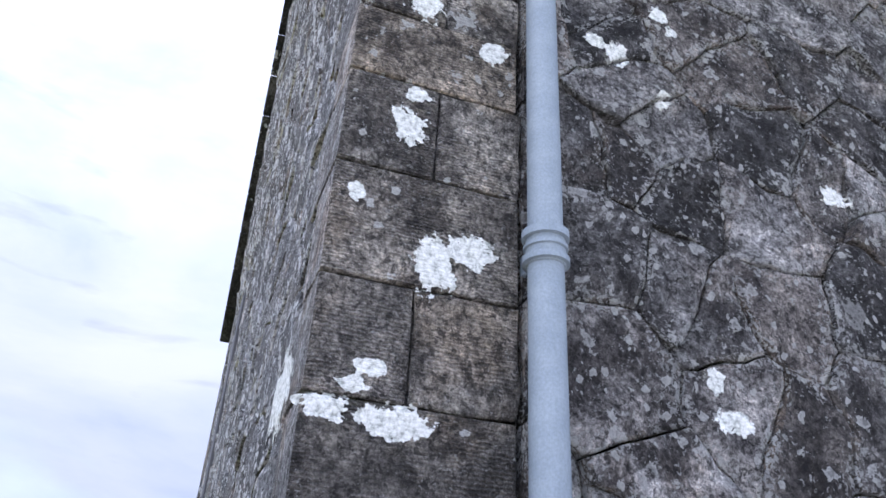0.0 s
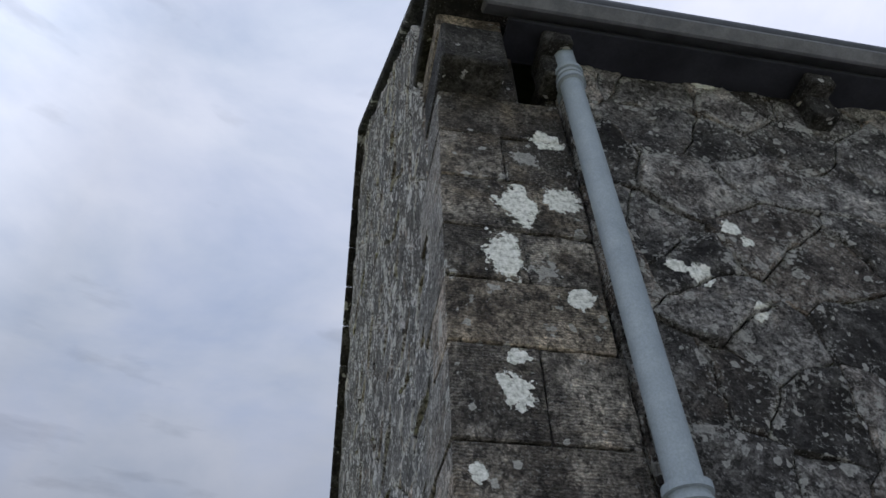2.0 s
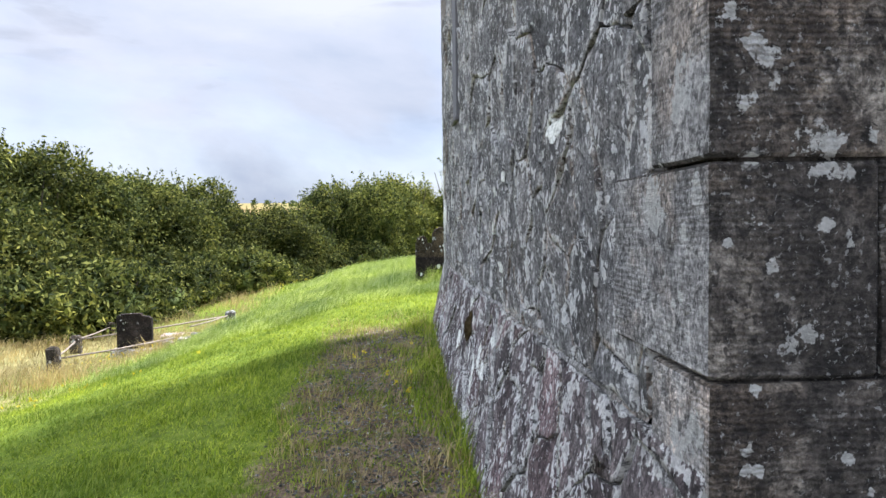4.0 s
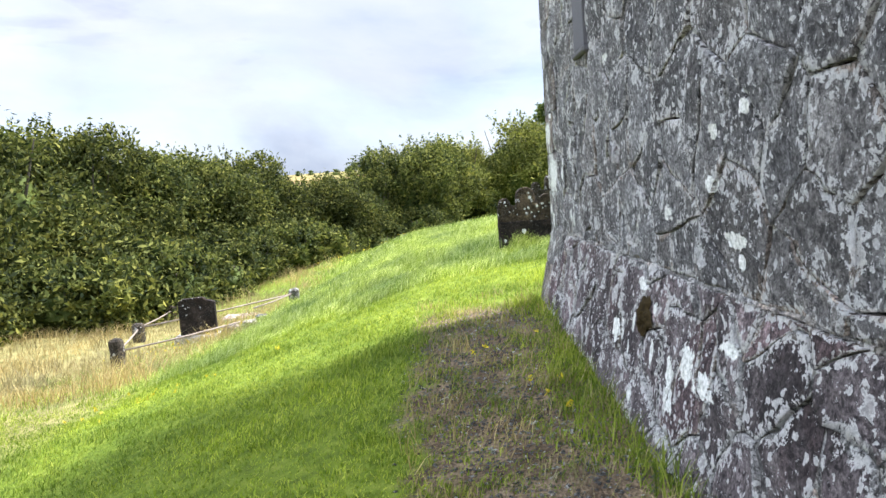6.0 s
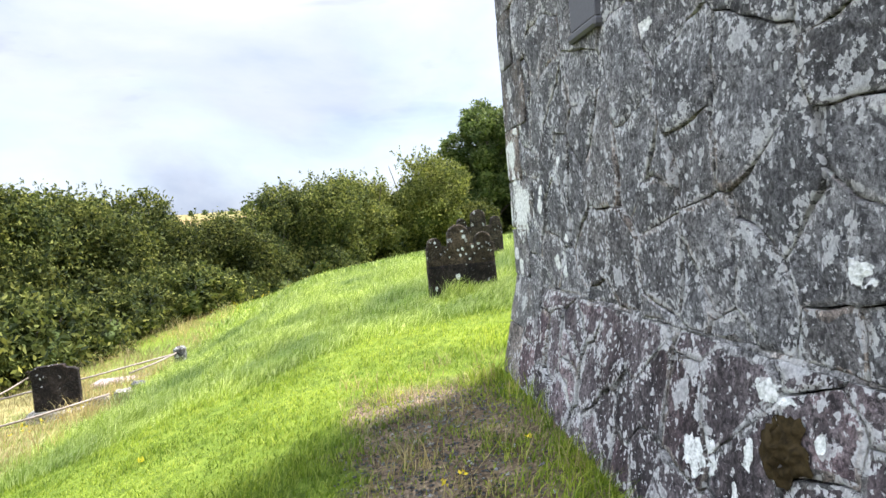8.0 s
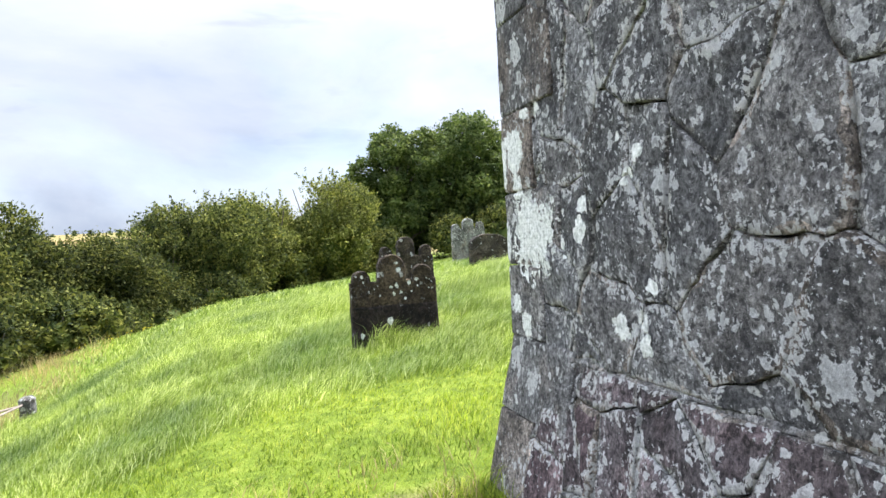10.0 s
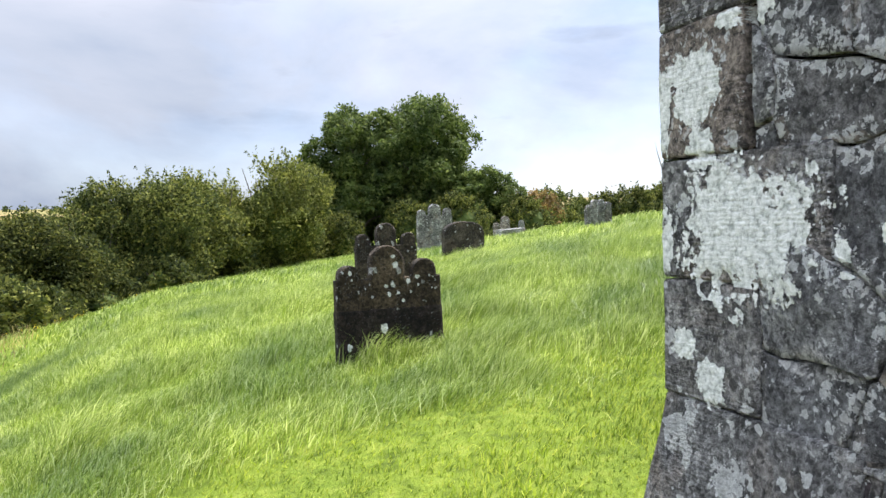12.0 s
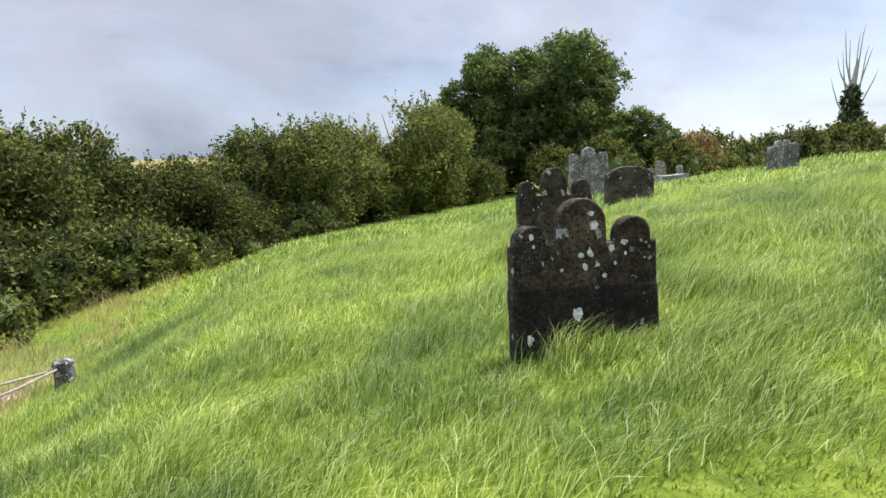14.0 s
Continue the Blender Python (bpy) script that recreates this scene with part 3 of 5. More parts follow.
def on_gable(u, v, h):
    """The old gable leans out a little above the eaves."""
    return (-h - 0.20 * min(1.0, max(0.0, (v - 4.7) / 4.0)), u, v)


def on_foot(u, v, h):
    return (-h - 0.006 - 0.20 * (FOOT - v), u, v)


def on_front(u, v, h):
    return (u, -h, v)


# solid batter behind the foot stones
from_lists("foot_core", [on_foot(u, v, -0.035) for u, v in ((0.0, -0.5), (LEN, -0.5), (LEN, FOOT), (0.0, FOOT))] + [(0.1, 0.0, -0.5), (0.1, LEN, -0.5), (0.1, LEN, FOOT), (0.1, 0.0, FOOT)],
           [(0, 1, 2, 3), (0, 4, 5, 1), (3, 2, 6, 7), (0, 3, 7, 4), (1, 5, 6, 2), (4, 7, 6, 5)], MORTAR, wall_gable)



def foot_bead():
    """Pale pointing smeared along the joint above the battered foot."""
    verts, faces, m = [], [], 260
    for k in range(m + 1):
        y = 0.30 + (LEN - 0.62) * k / m
        w = 0.008 + 0.012 * noise.noise(Vector((y * 6, 0, 0))) + 0.008 * noise.noise(Vector((y * 23, 0, 3)))
        up = FOOT - 0.004 + 0.012 * noise.noise(Vector((y * 2.3, 5, 0)))
        for dx, dz in ((0.03, w + 0.012), (-0.003, w), (-0.009, 0.0), (-0.010, -w), (0.02, -w - 0.012)):
            verts.append((dx, y, up + dz))
    faces = [(k * 5 + i, k * 5 + i + 1, k * 5 + i + 6, k * 5 + i + 5) for k in range(m) for i in range(4)]
    from_lists("pointing", verts, faces, RIBBON, wall_gable, "pale smeared pointing along the foot", smooth=True)


foot_bead()

JOINTS = [-0.3, 0.2, 0.57, 0.95, 1.325, 1.68, 2.055, 2.435, 2.785, 3.175, 3.545, 3.845, 4.125, 4.43, 4.755, 5.07]
JOINTS_B = [-0.3, 0.15, 0.5, 0.827, 1.141, 1.459, 1.80, 2.2, 2.55, 2.9, 3.25, 3.6, 3.95, 4.3, 4.65, 5.0, 5.35]


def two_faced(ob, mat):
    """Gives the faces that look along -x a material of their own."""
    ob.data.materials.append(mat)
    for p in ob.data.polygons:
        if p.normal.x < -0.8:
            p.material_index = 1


def quoins():
    rng = random.Random(5)
    for k, (z0, z1) in enumerate(zip(JOINTS, JOINTS[1:])):
        g, long_front = 0.004, k % 2 == 0
        front = rng.uniform(0.585, 0.60) if long_front else rng.uniform(0.25, 0.31)
        side = rng.uniform(0.26, 0.32) if long_front else rng.uniform(0.42, 0.52)
        two_faced(part("quoin", block((-0.016, -0.016, z0 + g), (front, side, z1 - g), 0.006, 0.004, 2, k), QUOIN_LOW if z1 < 2.1 else QUOIN, wall_gable), QUOIN_SIDE)
        if not long_front:
            part("quoin", block((front + 0.008, -0.006 - rng.uniform(0, 0.012), z0 + g), (0.6, 0.2, z1 - g), 0.007, 0.014, 3, k + 40), QUOIN_LOW if z1 < 2.1 else QUOIN, wall_gable)
    for k, (z0, z1) in enumerate(zip(JOINTS_B, JOINTS_B[1:])):
        g, long_side = 0.002, k % 2 == 0
        side = rng.uniform(0.50, 0.60) if long_side else rng.uniform(0.27, 0.33)
        bm = block((-0.018, LEN - side, z0 + g), (0.3 if long_side else 0.6, LEN + 0.016, z1 - g), 0.007, 0.005, 2, k + 80)
        if z1 < FOOT + 0.1:
            for v in bm.verts:
                if v.co.x < 0.1:
                    v.co.x -= 0.20 * max(0.0, FOOT - v.co.z)
                if v.co.y > LEN - 0.05:
                    v.co.y += 0.12 * max(0.0, FOOT - v.co.z)
        part("quoin", bm, QUOIN_B, wall_gable)


# narrow boarded window high in the gable
def window():
    body = anchor("window_1", (0, 0, 0), "tall narrow window closed with a slate-grey board", "window")
    body["kind"] = "structure"
    part("board", block((-0.030, WIN_Y0, WIN_Z0), (0.02, WIN_Y1, WIN_Z1), 0.004), PANEL, body, "flat dark grey board")
    part("sill", block((-0.045, WIN_Y0 - 0.02, WIN_Z0 - 0.05), (0.02, WIN_Y1 + 0.02, WIN_Z0 - 0.004), 0.012), PANEL, body)


window()


# roof, copings, eaves
def slab_along(a, b, half, thick, lift=0.0, skew=0.0):
    """A coping slab from a to b (places on the gable line), half: x from and to, thick: upwards, skew: how far the outer edge moves on the way."""
    a, b = Vector(a), Vector(b)
    d = (b - a).normalized()
    up = Vector((0, -d.z, d.y)) if d.y > 0 else Vector((0, d.z, -d.y))
    bm = bmesh.new()
    c = []
    for p, out in ((a, half[0]), (b, half[0] + skew)):
        for x, h in ((out, lift), (half[1], lift), (half[1], lift + thick), (out, lift + thick)):
            c.append(bm.verts.new(Vector((x, p.y, p.z)) + up * h))
    for f in ((0, 1, 2, 3), (7, 6, 5, 4), (0, 4, 5, 1), (1, 5, 6, 2), (2, 6, 7, 3), (3, 7, 4, 0)):
        bm.faces.new([c[i] for i in f])
    bmesh.ops.bevel(bm, geom=bm.edges[:], offset=0.012, segments=1, affect="EDGES")
    return bm


def roof():
    ob = new("roof")
    tagged(ob, "pitched slate church roof with stone gable copings", "roof", kind="structure")
    for sign in (-1, 1):
        y = -0.28 if sign < 0 else LEN + 0.28
        z = EAVE + 0.28
        a, b = Vector((0, y, z)), Vector((0, APEX_Y, APEX_Z + 0.1))
        part("slates", slab_along(a, b, (0.2, 11.4), 0.09), SLATE, ob)
        start, rng = (-0.42 if sign < 0 else LEN + 0.33), random.Random(3)
        p0, p1 = Vector((0, start, 5.76 if sign < 0 else 4.96)), Vector((0, APEX_Y, APEX_Z + 0.30))
        m = 12
        for k in range(m):
            g = 0.0004
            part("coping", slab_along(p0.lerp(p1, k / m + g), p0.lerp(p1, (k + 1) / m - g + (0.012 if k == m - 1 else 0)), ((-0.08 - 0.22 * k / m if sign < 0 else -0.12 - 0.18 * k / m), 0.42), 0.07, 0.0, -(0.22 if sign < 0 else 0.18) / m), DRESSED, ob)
    return ob


roof()


def kneeler():
    ob = anchor("kneeler", (0, 0, 0), "stepped dark stone kneeler under the gable coping", "kneeler")
    ob["kind"] = "structure"
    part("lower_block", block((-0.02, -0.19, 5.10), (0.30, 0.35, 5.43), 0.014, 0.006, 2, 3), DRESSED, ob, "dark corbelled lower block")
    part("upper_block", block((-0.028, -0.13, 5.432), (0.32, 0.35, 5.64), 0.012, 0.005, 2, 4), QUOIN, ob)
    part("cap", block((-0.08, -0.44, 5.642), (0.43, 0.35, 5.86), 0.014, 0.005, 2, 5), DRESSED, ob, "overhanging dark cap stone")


kneeler()


def eaves():
    board = part("soffit", block((0.33, -0.22, 5.505), (11.0, 0.02, 5.54), 0.003), SOFFIT)
    tagged(board, "dark painted soffit board under the eaves", "soffit", kind="structure")
    verts, faces, m = [], [], 12
    for x in (0.50, 11.2):
        for r in (0.075, 0.066):
            for k in range(m + 1):
                a = math.pi * k / m
                verts.append((x, -0.27 - r * math.cos(a), 5.65 - r * math.sin(a)))
    q = m + 1
    for k in range(m):
        faces += [(k, k + 1, 2 * q + k + 1, 2 * q + k), (q + k + 1, q + k, 3 * q + k, 3 * q + k + 1), (k + 1, k, q + k, q + k + 1)]
    faces += [(0, 2 * q, 3 * q, q), (m, q + m, 3 * q + m, 2 * q + m)]
    gutter = from_lists("gutter", verts, faces, GUTTER_PAINT, smooth=True)
    tagged(gutter, "dark grey half-round metal gutter along the eaves", "gutter", kind="structure")
    for x in (0.52, 2.02, 3.52, 5.02, 6.52, 8.02, 9.52):
        bracket = anchor("corbel", (0, 0, 0), "small stepped stone corbel bracket under the gutter", "corbel", "corbels under the eaves")
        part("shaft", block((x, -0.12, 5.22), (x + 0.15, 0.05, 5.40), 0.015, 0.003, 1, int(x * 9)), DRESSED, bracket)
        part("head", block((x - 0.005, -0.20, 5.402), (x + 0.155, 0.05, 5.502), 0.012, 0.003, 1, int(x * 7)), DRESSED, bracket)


eaves()


def downpipe():
    ob = anchor("downpipe", (0, 0, 0), "blue-grey painted metal downpipe with raised collars", "downpipe")
    x, y, r = 0.645, -0.105, 0.056
    part("pipe", tube([(x, y, -0.1 + 0.56 * k) for k in range(11)], r, 56), PIPE_PAINT, ob)
    for z in (0.95, 2.955, 5.19):
        part("collar", tube([(x, y, z - 0.060), (x, y, z - 0.055), (x, y, z + 0.055), (x, y, z + 0.060)], [r + 0.001, r + 0.006, r + 0.006, r + 0.001], 32), PIPE_PAINT, ob, smooth=True)
        for dz, tall, out in ((-0.042, 0.013, 0.017), (0.004, 0.009, 0.013), (0.046, 0.016, 0.018)):
            part("rim", tube([(x, y, z + dz - tall), (x, y, z + dz - tall + 0.003), (x, y, z + dz + tall - 0.003), (x, y, z + dz + tall)], [r + 0.006, r + out, r + out, r + 0.006], 32), PIPE_PAINT, ob)
        part("clip", block((x - 0.03, y, z - 0.05), (x + 0.03, 0.02, z + 0.03), 0.006), PIPE_PAINT, ob)


downpipe()


# gravestones
def outline_lobes(width, body, lobes):
    """Half-width outline from left to right over round or pointed heads: lobes of (centre, radius, base, pointed)."""
    pts = [(-width / 2, 0.0), (-width / 2, body)]
    for c, r, base, pointed in lobes:
        pts += [(c - r, body), (c - r, base)]
        for k in range(1, 12):
            a = math.pi * (1 - k / 12)
            s = math.sin(a)
            pts.append((c + r * math.cos(a), base + r * (s ** 0.75 * 1.45 if pointed else s)))
        pts += [(c + r, base), (c + r, body)]
    pts += [(width / 2, body), (width / 2, 0.0)]
    return pts


def gravestone(name, place, turn, outline, thick, mat, label, group="gravestones", lean=0.0, plinth=None, ledge=0.0):
    ob = tagged(new(name), label, "gravestone", group)
    bm = bmesh.new()
    pts = []
    for p, q in zip(outline, outline[1:]):
        m = max(1, int(math.hypot(q[0] - p[0], q[1] - p[1]) / 0.07))
        pts += [(p[0] + (q[0] - p[0]) * k / m, p[1] + (q[1] - p[1]) * k / m) for k in range(m)]
    pts.append(outline[-1])
    pts = [p for i, p in enumerate(pts) if i == 0 or math.hypot(p[0] - pts[i - 1][0], p[1] - pts[i - 1][1]) > 1e-4]
    seed = sum(ord(c) for c in label)
    rows = []
    for y, inset in ((-thick / 2, 0.010), (-thick / 2 + 0.012, 0.0), (thick / 2 - 0.012, 0.0), (thick / 2, 0.010)):
        top, foot = [], []
        for u, v in pts:
            w = noise.noise(Vector((u * 11, v * 11, seed))) * 0.005
            f = 1 - inset / max(abs(u), 0.08)
            top.append(bm.verts.new((u * f + w, y, -0.25 if v == 0 else v - inset * 0.8 + w)))
            foot.append(bm.verts.new((u * f + w, y, -0.26)))
        rows.append((top, foot))
    for (a, _), (b, _) in zip(rows, rows[1:]):
        for i in range(len(pts) - 1):
            bm.faces.new((a[i], a[i + 1], b[i + 1], b[i]))
    for top, foot in (rows[0], rows[-1]):
        for i in range(len(pts) - 1):
            if abs(pts[i + 1][0] - pts[i][0]) > 1e-5:
                bm.faces.new((foot[i], foot[i + 1], top[i + 1], top[i]))
    part("slab", bm, mat, ob)
    if plinth:
        w, d, h = plinth
        part("plinth", block((-w / 2, -d / 2, -0.2), (w / 2, d / 2, h), 0.03, 0.008, 2, seed), CONCRETE, ob, "rough pale concrete plinth")
    if ledge:
        w = max(p[0] for p in pts) * 2 + 0.004
        part("base_slab", block((-w / 2, -thick / 2 - 0.009, -0.25), (w / 2, thick / 2 + 0.009, ledge), 0.012, 0.012, 3, seed), GRAVE_DAMP, ob, "darker rough lower half")
    ob.matrix_world = pose(*place, lean, 0, turn)
    return ob


def ground_at(x, y, dz=0.0):
    return (x, y, float(level(x, y)) + dz)


NEAR_GRAVE = gravestone("gravestone", ground_at(0.19, 9.95, -0.02), 3, outline_lobes(0.81, 0.565, [(-0.307, 0.078, 0.59, 0), (-0.012, 0.132, 0.67, 0), (0.284, 0.090, 0.605, 0)]), 0.10, GRAVE, "dark stone gravestone with three rounded heads, lichen spotted", lean=-2, ledge=0.34)
gravestone("gravestone", ground_at(1.02, 12.9, -0.10), 8, outline_lobes(0.76, 0.60, [(-0.29, 0.075, 0.63, 1), (0.0, 0.120, 0.74, 0), (0.29, 0.075, 0.63, 1)]), 0.10, GRAVE, "dark gravestone with a round head between two pointed ones", lean=-3)
gravestone("gravestone", ground_at(4.02, 18.0), 5, [(-0.44, 0), (-0.44, 0.46), (-0.41, 0.55), (-0.33, 0.62), (-0.16, 0.68), (0.0, 0.69), (0.2, 0.67), (0.31, 0.63), (0.40, 0.56), (0.44, 0.45), (0.44, 0)], 0.14, GRAVE, "broad low dark gravestone with a worn arched top")
gravestone("gravestone", ground_at(5.25, 23.1), 4, outline_lobes(1.0, 0.88, [(-0.38, 0.105, 0.93, 0), (0.0, 0.165, 1.02, 0), (0.38, 0.10, 0.97, 0)]), 0.14, GRAVE_PALE, "tall grey gravestone with three rounded heads")
for dx, dy, w, h in ((-0.45, 0.0, 0.3, 0.6), (0.1, 0.3, 0.42, 0.85), (0.62, -0.2, 0.28, 0.62)):
    gravestone("gravestone", ground_at(11.85 + dx, 32.6 + dy, 0.2), 3, outline_lobes(w, h * 0.7, [(0, w * 0.46, h * 0.72, 0)]), 0.1, GRAVE_PALE, "small whitish round-headed gravestone near the trees", "small pale gravestones")
for k, (dx, h) in enumerate(((-0.40, 0.62), (-0.16, 0.76), (0.10, 0.74), (0.38, 0.62))):
    gravestone("gravestone", ground_at(9.5 + dx, 21.6 + 0.1 * k), 6, outline_lobes(0.22, h * 0.78, [(0, 0.1, h * 0.8, 0)]), 0.12, GRAVE_PALE, "narrow grey gravestone standing in a close row", "row of narrow gravestones")
gravestone("table_tomb", ground_at(8.6, 25.5), 8, [(-0.45, 0), (-0.45, 0.26), (0.45, 0.30), (0.45, 0)], 0.5, GRAVE_PALE, "low grey stone slab tomb in the grass")
gravestone("gravestone", ground_at(5.02, 11.2, -0.05), 80, outline_lobes(0.45, 0.36, [(0, 0.16, 0.36, 0)]), 0.12, GRAVE, "dark gravestone standing edge on in the grass")
gravestone("gravestone", ground_at(-5.58, 13.13, 0.0), 3, [(-0.33, 0), (-0.33, 0.74), (-0.26, 0.79), (0.0, 0.80), (0.14, 0.80), (0.16, 0.75), (0.26, 0.74), (0.33, 0.70), (0.33, 0)], 0.11, GRAVE_DAMP, "black weathered gravestone with a shouldered top on a plinth", plinth=(0.86, 0.34, 0.12))


# railed plot on the lower ground
def plot():
    fence = anchor("plot_railing", (0, 0, 0), "low weathered rails between stone posts round a grave plot", "railing")
    posts = [(-6.24, 11.2), (-4.22, 15.2), (-7.6, 17.2), (-6.9, 13.6)]
    for k, (x, y) in enumerate(posts):
        z = float(level(x, y))
        bm = block((x - 0.10, y - 0.10, z - 0.2), (x + 0.10, y + 0.10, z + (0.48 if k == 0 else 0.36)), 0.04, 0.014, 2, k)
        part("post", bm, GRAVE_PALE if k == 1 else GRAVE, fence, "rough squat stone post")
    ends = [((-6.24, 11.2), (-4.55, 12.2)), ((-6.24, 11.2), (-6.9, 13.6)), ((-6.9, 13.6), (-4.22, 15.2)), ((-4.22, 15.2), (-4.75, 13.9)), ((-6.9, 13.6), (-7.6, 17.2))]
    for a, b in ends:
        za, zb = float(level(*a)) + 0.27, float(level(*b)) + 0.25
        mid = ((a[0] + b[0]) / 2, (a[1] + b[1]) / 2, (za + zb) / 2 - 0.02)
        part("rail", tube([(*a, za), mid, (*b, zb)], 0.016, 8), RAIL, fence, "bleached rail", smooth=True)
    for k, (x, y, w) in enumerate(((-4.62, 13.05, 0.26), (-4.95, 13.0, 0.30), (-4.50, 13.45, 0.20))):
        z = float(level(x, y))
        kerb = part("kerb_stone", block((x - w / 2, y - 0.09, z - 0.15), (x + w / 2, y + 0.09, z + 0.13), 0.03, 0.015, 2, 30 + k), GRAVE_PALE)
        tagged(kerb, "rough lichened kerb stone at the edge of the grave plot", "kerb stone", "plot kerb stones")
    slab = part("grave_slab", block((-6.0, 15.75, -1.6), (-4.95, 16.25, float(level(-5.5, 16.0)) + 0.10), 0.03, 0.012, 2, 9), PINKISH)
    tagged(slab, "low weathered pinkish stone grave slab in dry grass", "grave slab")


plot()


# planting
def leaves_mesh(name, centres, size, rng, mat, parent, lean=0.35):
    """One mesh of small folded leaves: each leaf is two triangles at its own angle."""
    m = len(centres)
    d = rng.normal(size=(m, 3))
    d /= np.linalg.norm(d, axis=1)[:, None]
    e = np.cross(d, rng.normal(size=(m, 3)))
    e /= np.linalg.norm(e, axis=1)[:, None]
    s = (size * rng.uniform(0.55, 1.35, m))[:, None]
    nrm = np.cross(d, e)
    v = np.stack([centres - d * s, centres + e * s * 0.42 + nrm * s * 0.15, centres + d * s, centres - e * s * 0.42 + nrm * s * 0.15], 1).reshape(-1, 3)
    mesh = bpy.data.meshes.new(name)
    mesh.vertices.add(4 * m)
    mesh.vertices.foreach_set("co", v.astype(np.float32).ravel())
    mesh.loops.add(4 * m)
    mesh.loops.foreach_set("vertex_index", np.arange(4 * m, dtype=np.int32))
    mesh.polygons.add(m)
    mesh.polygons.foreach_set("loop_start", np.arange(0, 4 * m, 4, dtype=np.int32))
    mesh.polygons.foreach_set("loop_total", np.full(m, 4, np.int32))
    mesh.update()
    mesh.validate()
    mesh.materials.append(mat)
    ob = new(name, mesh)
    ob.parent = parent
    return ob


def clump_points(rng, centre, radius, count, spread=0.32):
    """Points near the skin of a lumpy ball, gathered in twig-like tufts."""
    tufts = max(8, count // 22)
    d = rng.normal(size=(tufts, 3))
    d /= np.linalg.norm(d, axis=1)[:, None]
    r = np.asarray(radius) * (1 + rng.normal(size=(tufts, 1)) * 0.13) * np.where(rng.random((tufts, 1)) < 0.25, 0.72, 1.0)
    base = np.asarray(centre) + d * r
    pick = rng.integers(0, tufts, count)
    return base[pick] + rng.normal(size=(count, 3)) * spread * np.mean(radius) * 0.42 + d[pick] * rng.random((count, 1)) * np.mean(radius) * 0.10


def shrub(name, seed, width, height, leaf, size, count, label, category="shrub", group="", inner=TREE_LEAF):
    """A bush: forked stems and a crown of leaf tufts on overlapping lobes, with sprays that stick out of its top."""
    rng = np.random.default_rng(seed)
    ob = tagged(new(name), label, category, group)
    for k in range(5):
        a = 2 * math.pi * k / 5 + rng.random()
        tip = (math.cos(a) * width * 0.3, math.sin(a) * width * 0.25, height * rng.uniform(0.6, 0.85))
        part("stem", tube([(tip[0] * 0.15, tip[1] * 0.15, -0.3), (tip[0] * 0.5, tip[1] * 0.6, tip[2] * 0.5), tip], [0.07, 0.05, 0.015], 6), BARK, ob)
    pts, lobes = [], 9
    for k in range(lobes):
        f = (k + 0.5) / lobes
        c = (rng.uniform(-0.42, 0.42) * width, rng.uniform(-0.34, 0.34) * width, height * (0.12 + 0.66 * f))
        r = np.array([1.0, 0.9, 0.85]) * width * rng.uniform(0.25, 0.36) * (1.12 - 0.32 * f)
        pts.append(clump_points(rng, c, r, count // lobes))
    for k in range(22):
        a, t = rng.uniform(0, 2 * math.pi), rng.random((34, 1)) ** 1.4
        root = np.array([math.cos(a) * width * 0.36 * rng.random(), math.sin(a) * width * 0.3 * rng.random(), height * 0.8])
        end = root + np.array([rng.normal() * 0.3, rng.normal() * 0.3, height * rng.uniform(0.08, 0.27)])
        pts.append(root + (end - root) * t + rng.normal(size=(34, 3)) * 0.07 * (1.3 - t))
    p = np.concatenate(pts)
    p = p[p[:, 2] > -0.25]
    leaves_mesh("crown", p, size, rng, leaf, ob)
    core = bmesh.new()
    bmesh.ops.create_icosphere(core, subdivisions=3, radius=1)
    for v in core.verts:
        q = 1 + 0.22 * noise.noise(v.co * 2.1 + Vector((seed, 0, 0)))
        v.co = Vector((v.co.x * width * 0.30 * q, v.co.y * width * 0.27 * q, height * 0.36 + v.co.z * height * 0.34 * q))
    part("inner_foliage", core, inner, ob)
    return ob


def place_copy(first, x, y, turn, scale, sz=None, z=None):
    sunk = 1.0 if y > 200 else 0.0
    ob = copy_thing(first, pose(x, y, (float(level(x, y)) - sunk if z is None else z), 0, 0, turn))
    ob.scale = (scale, scale, sz or scale)
    return ob


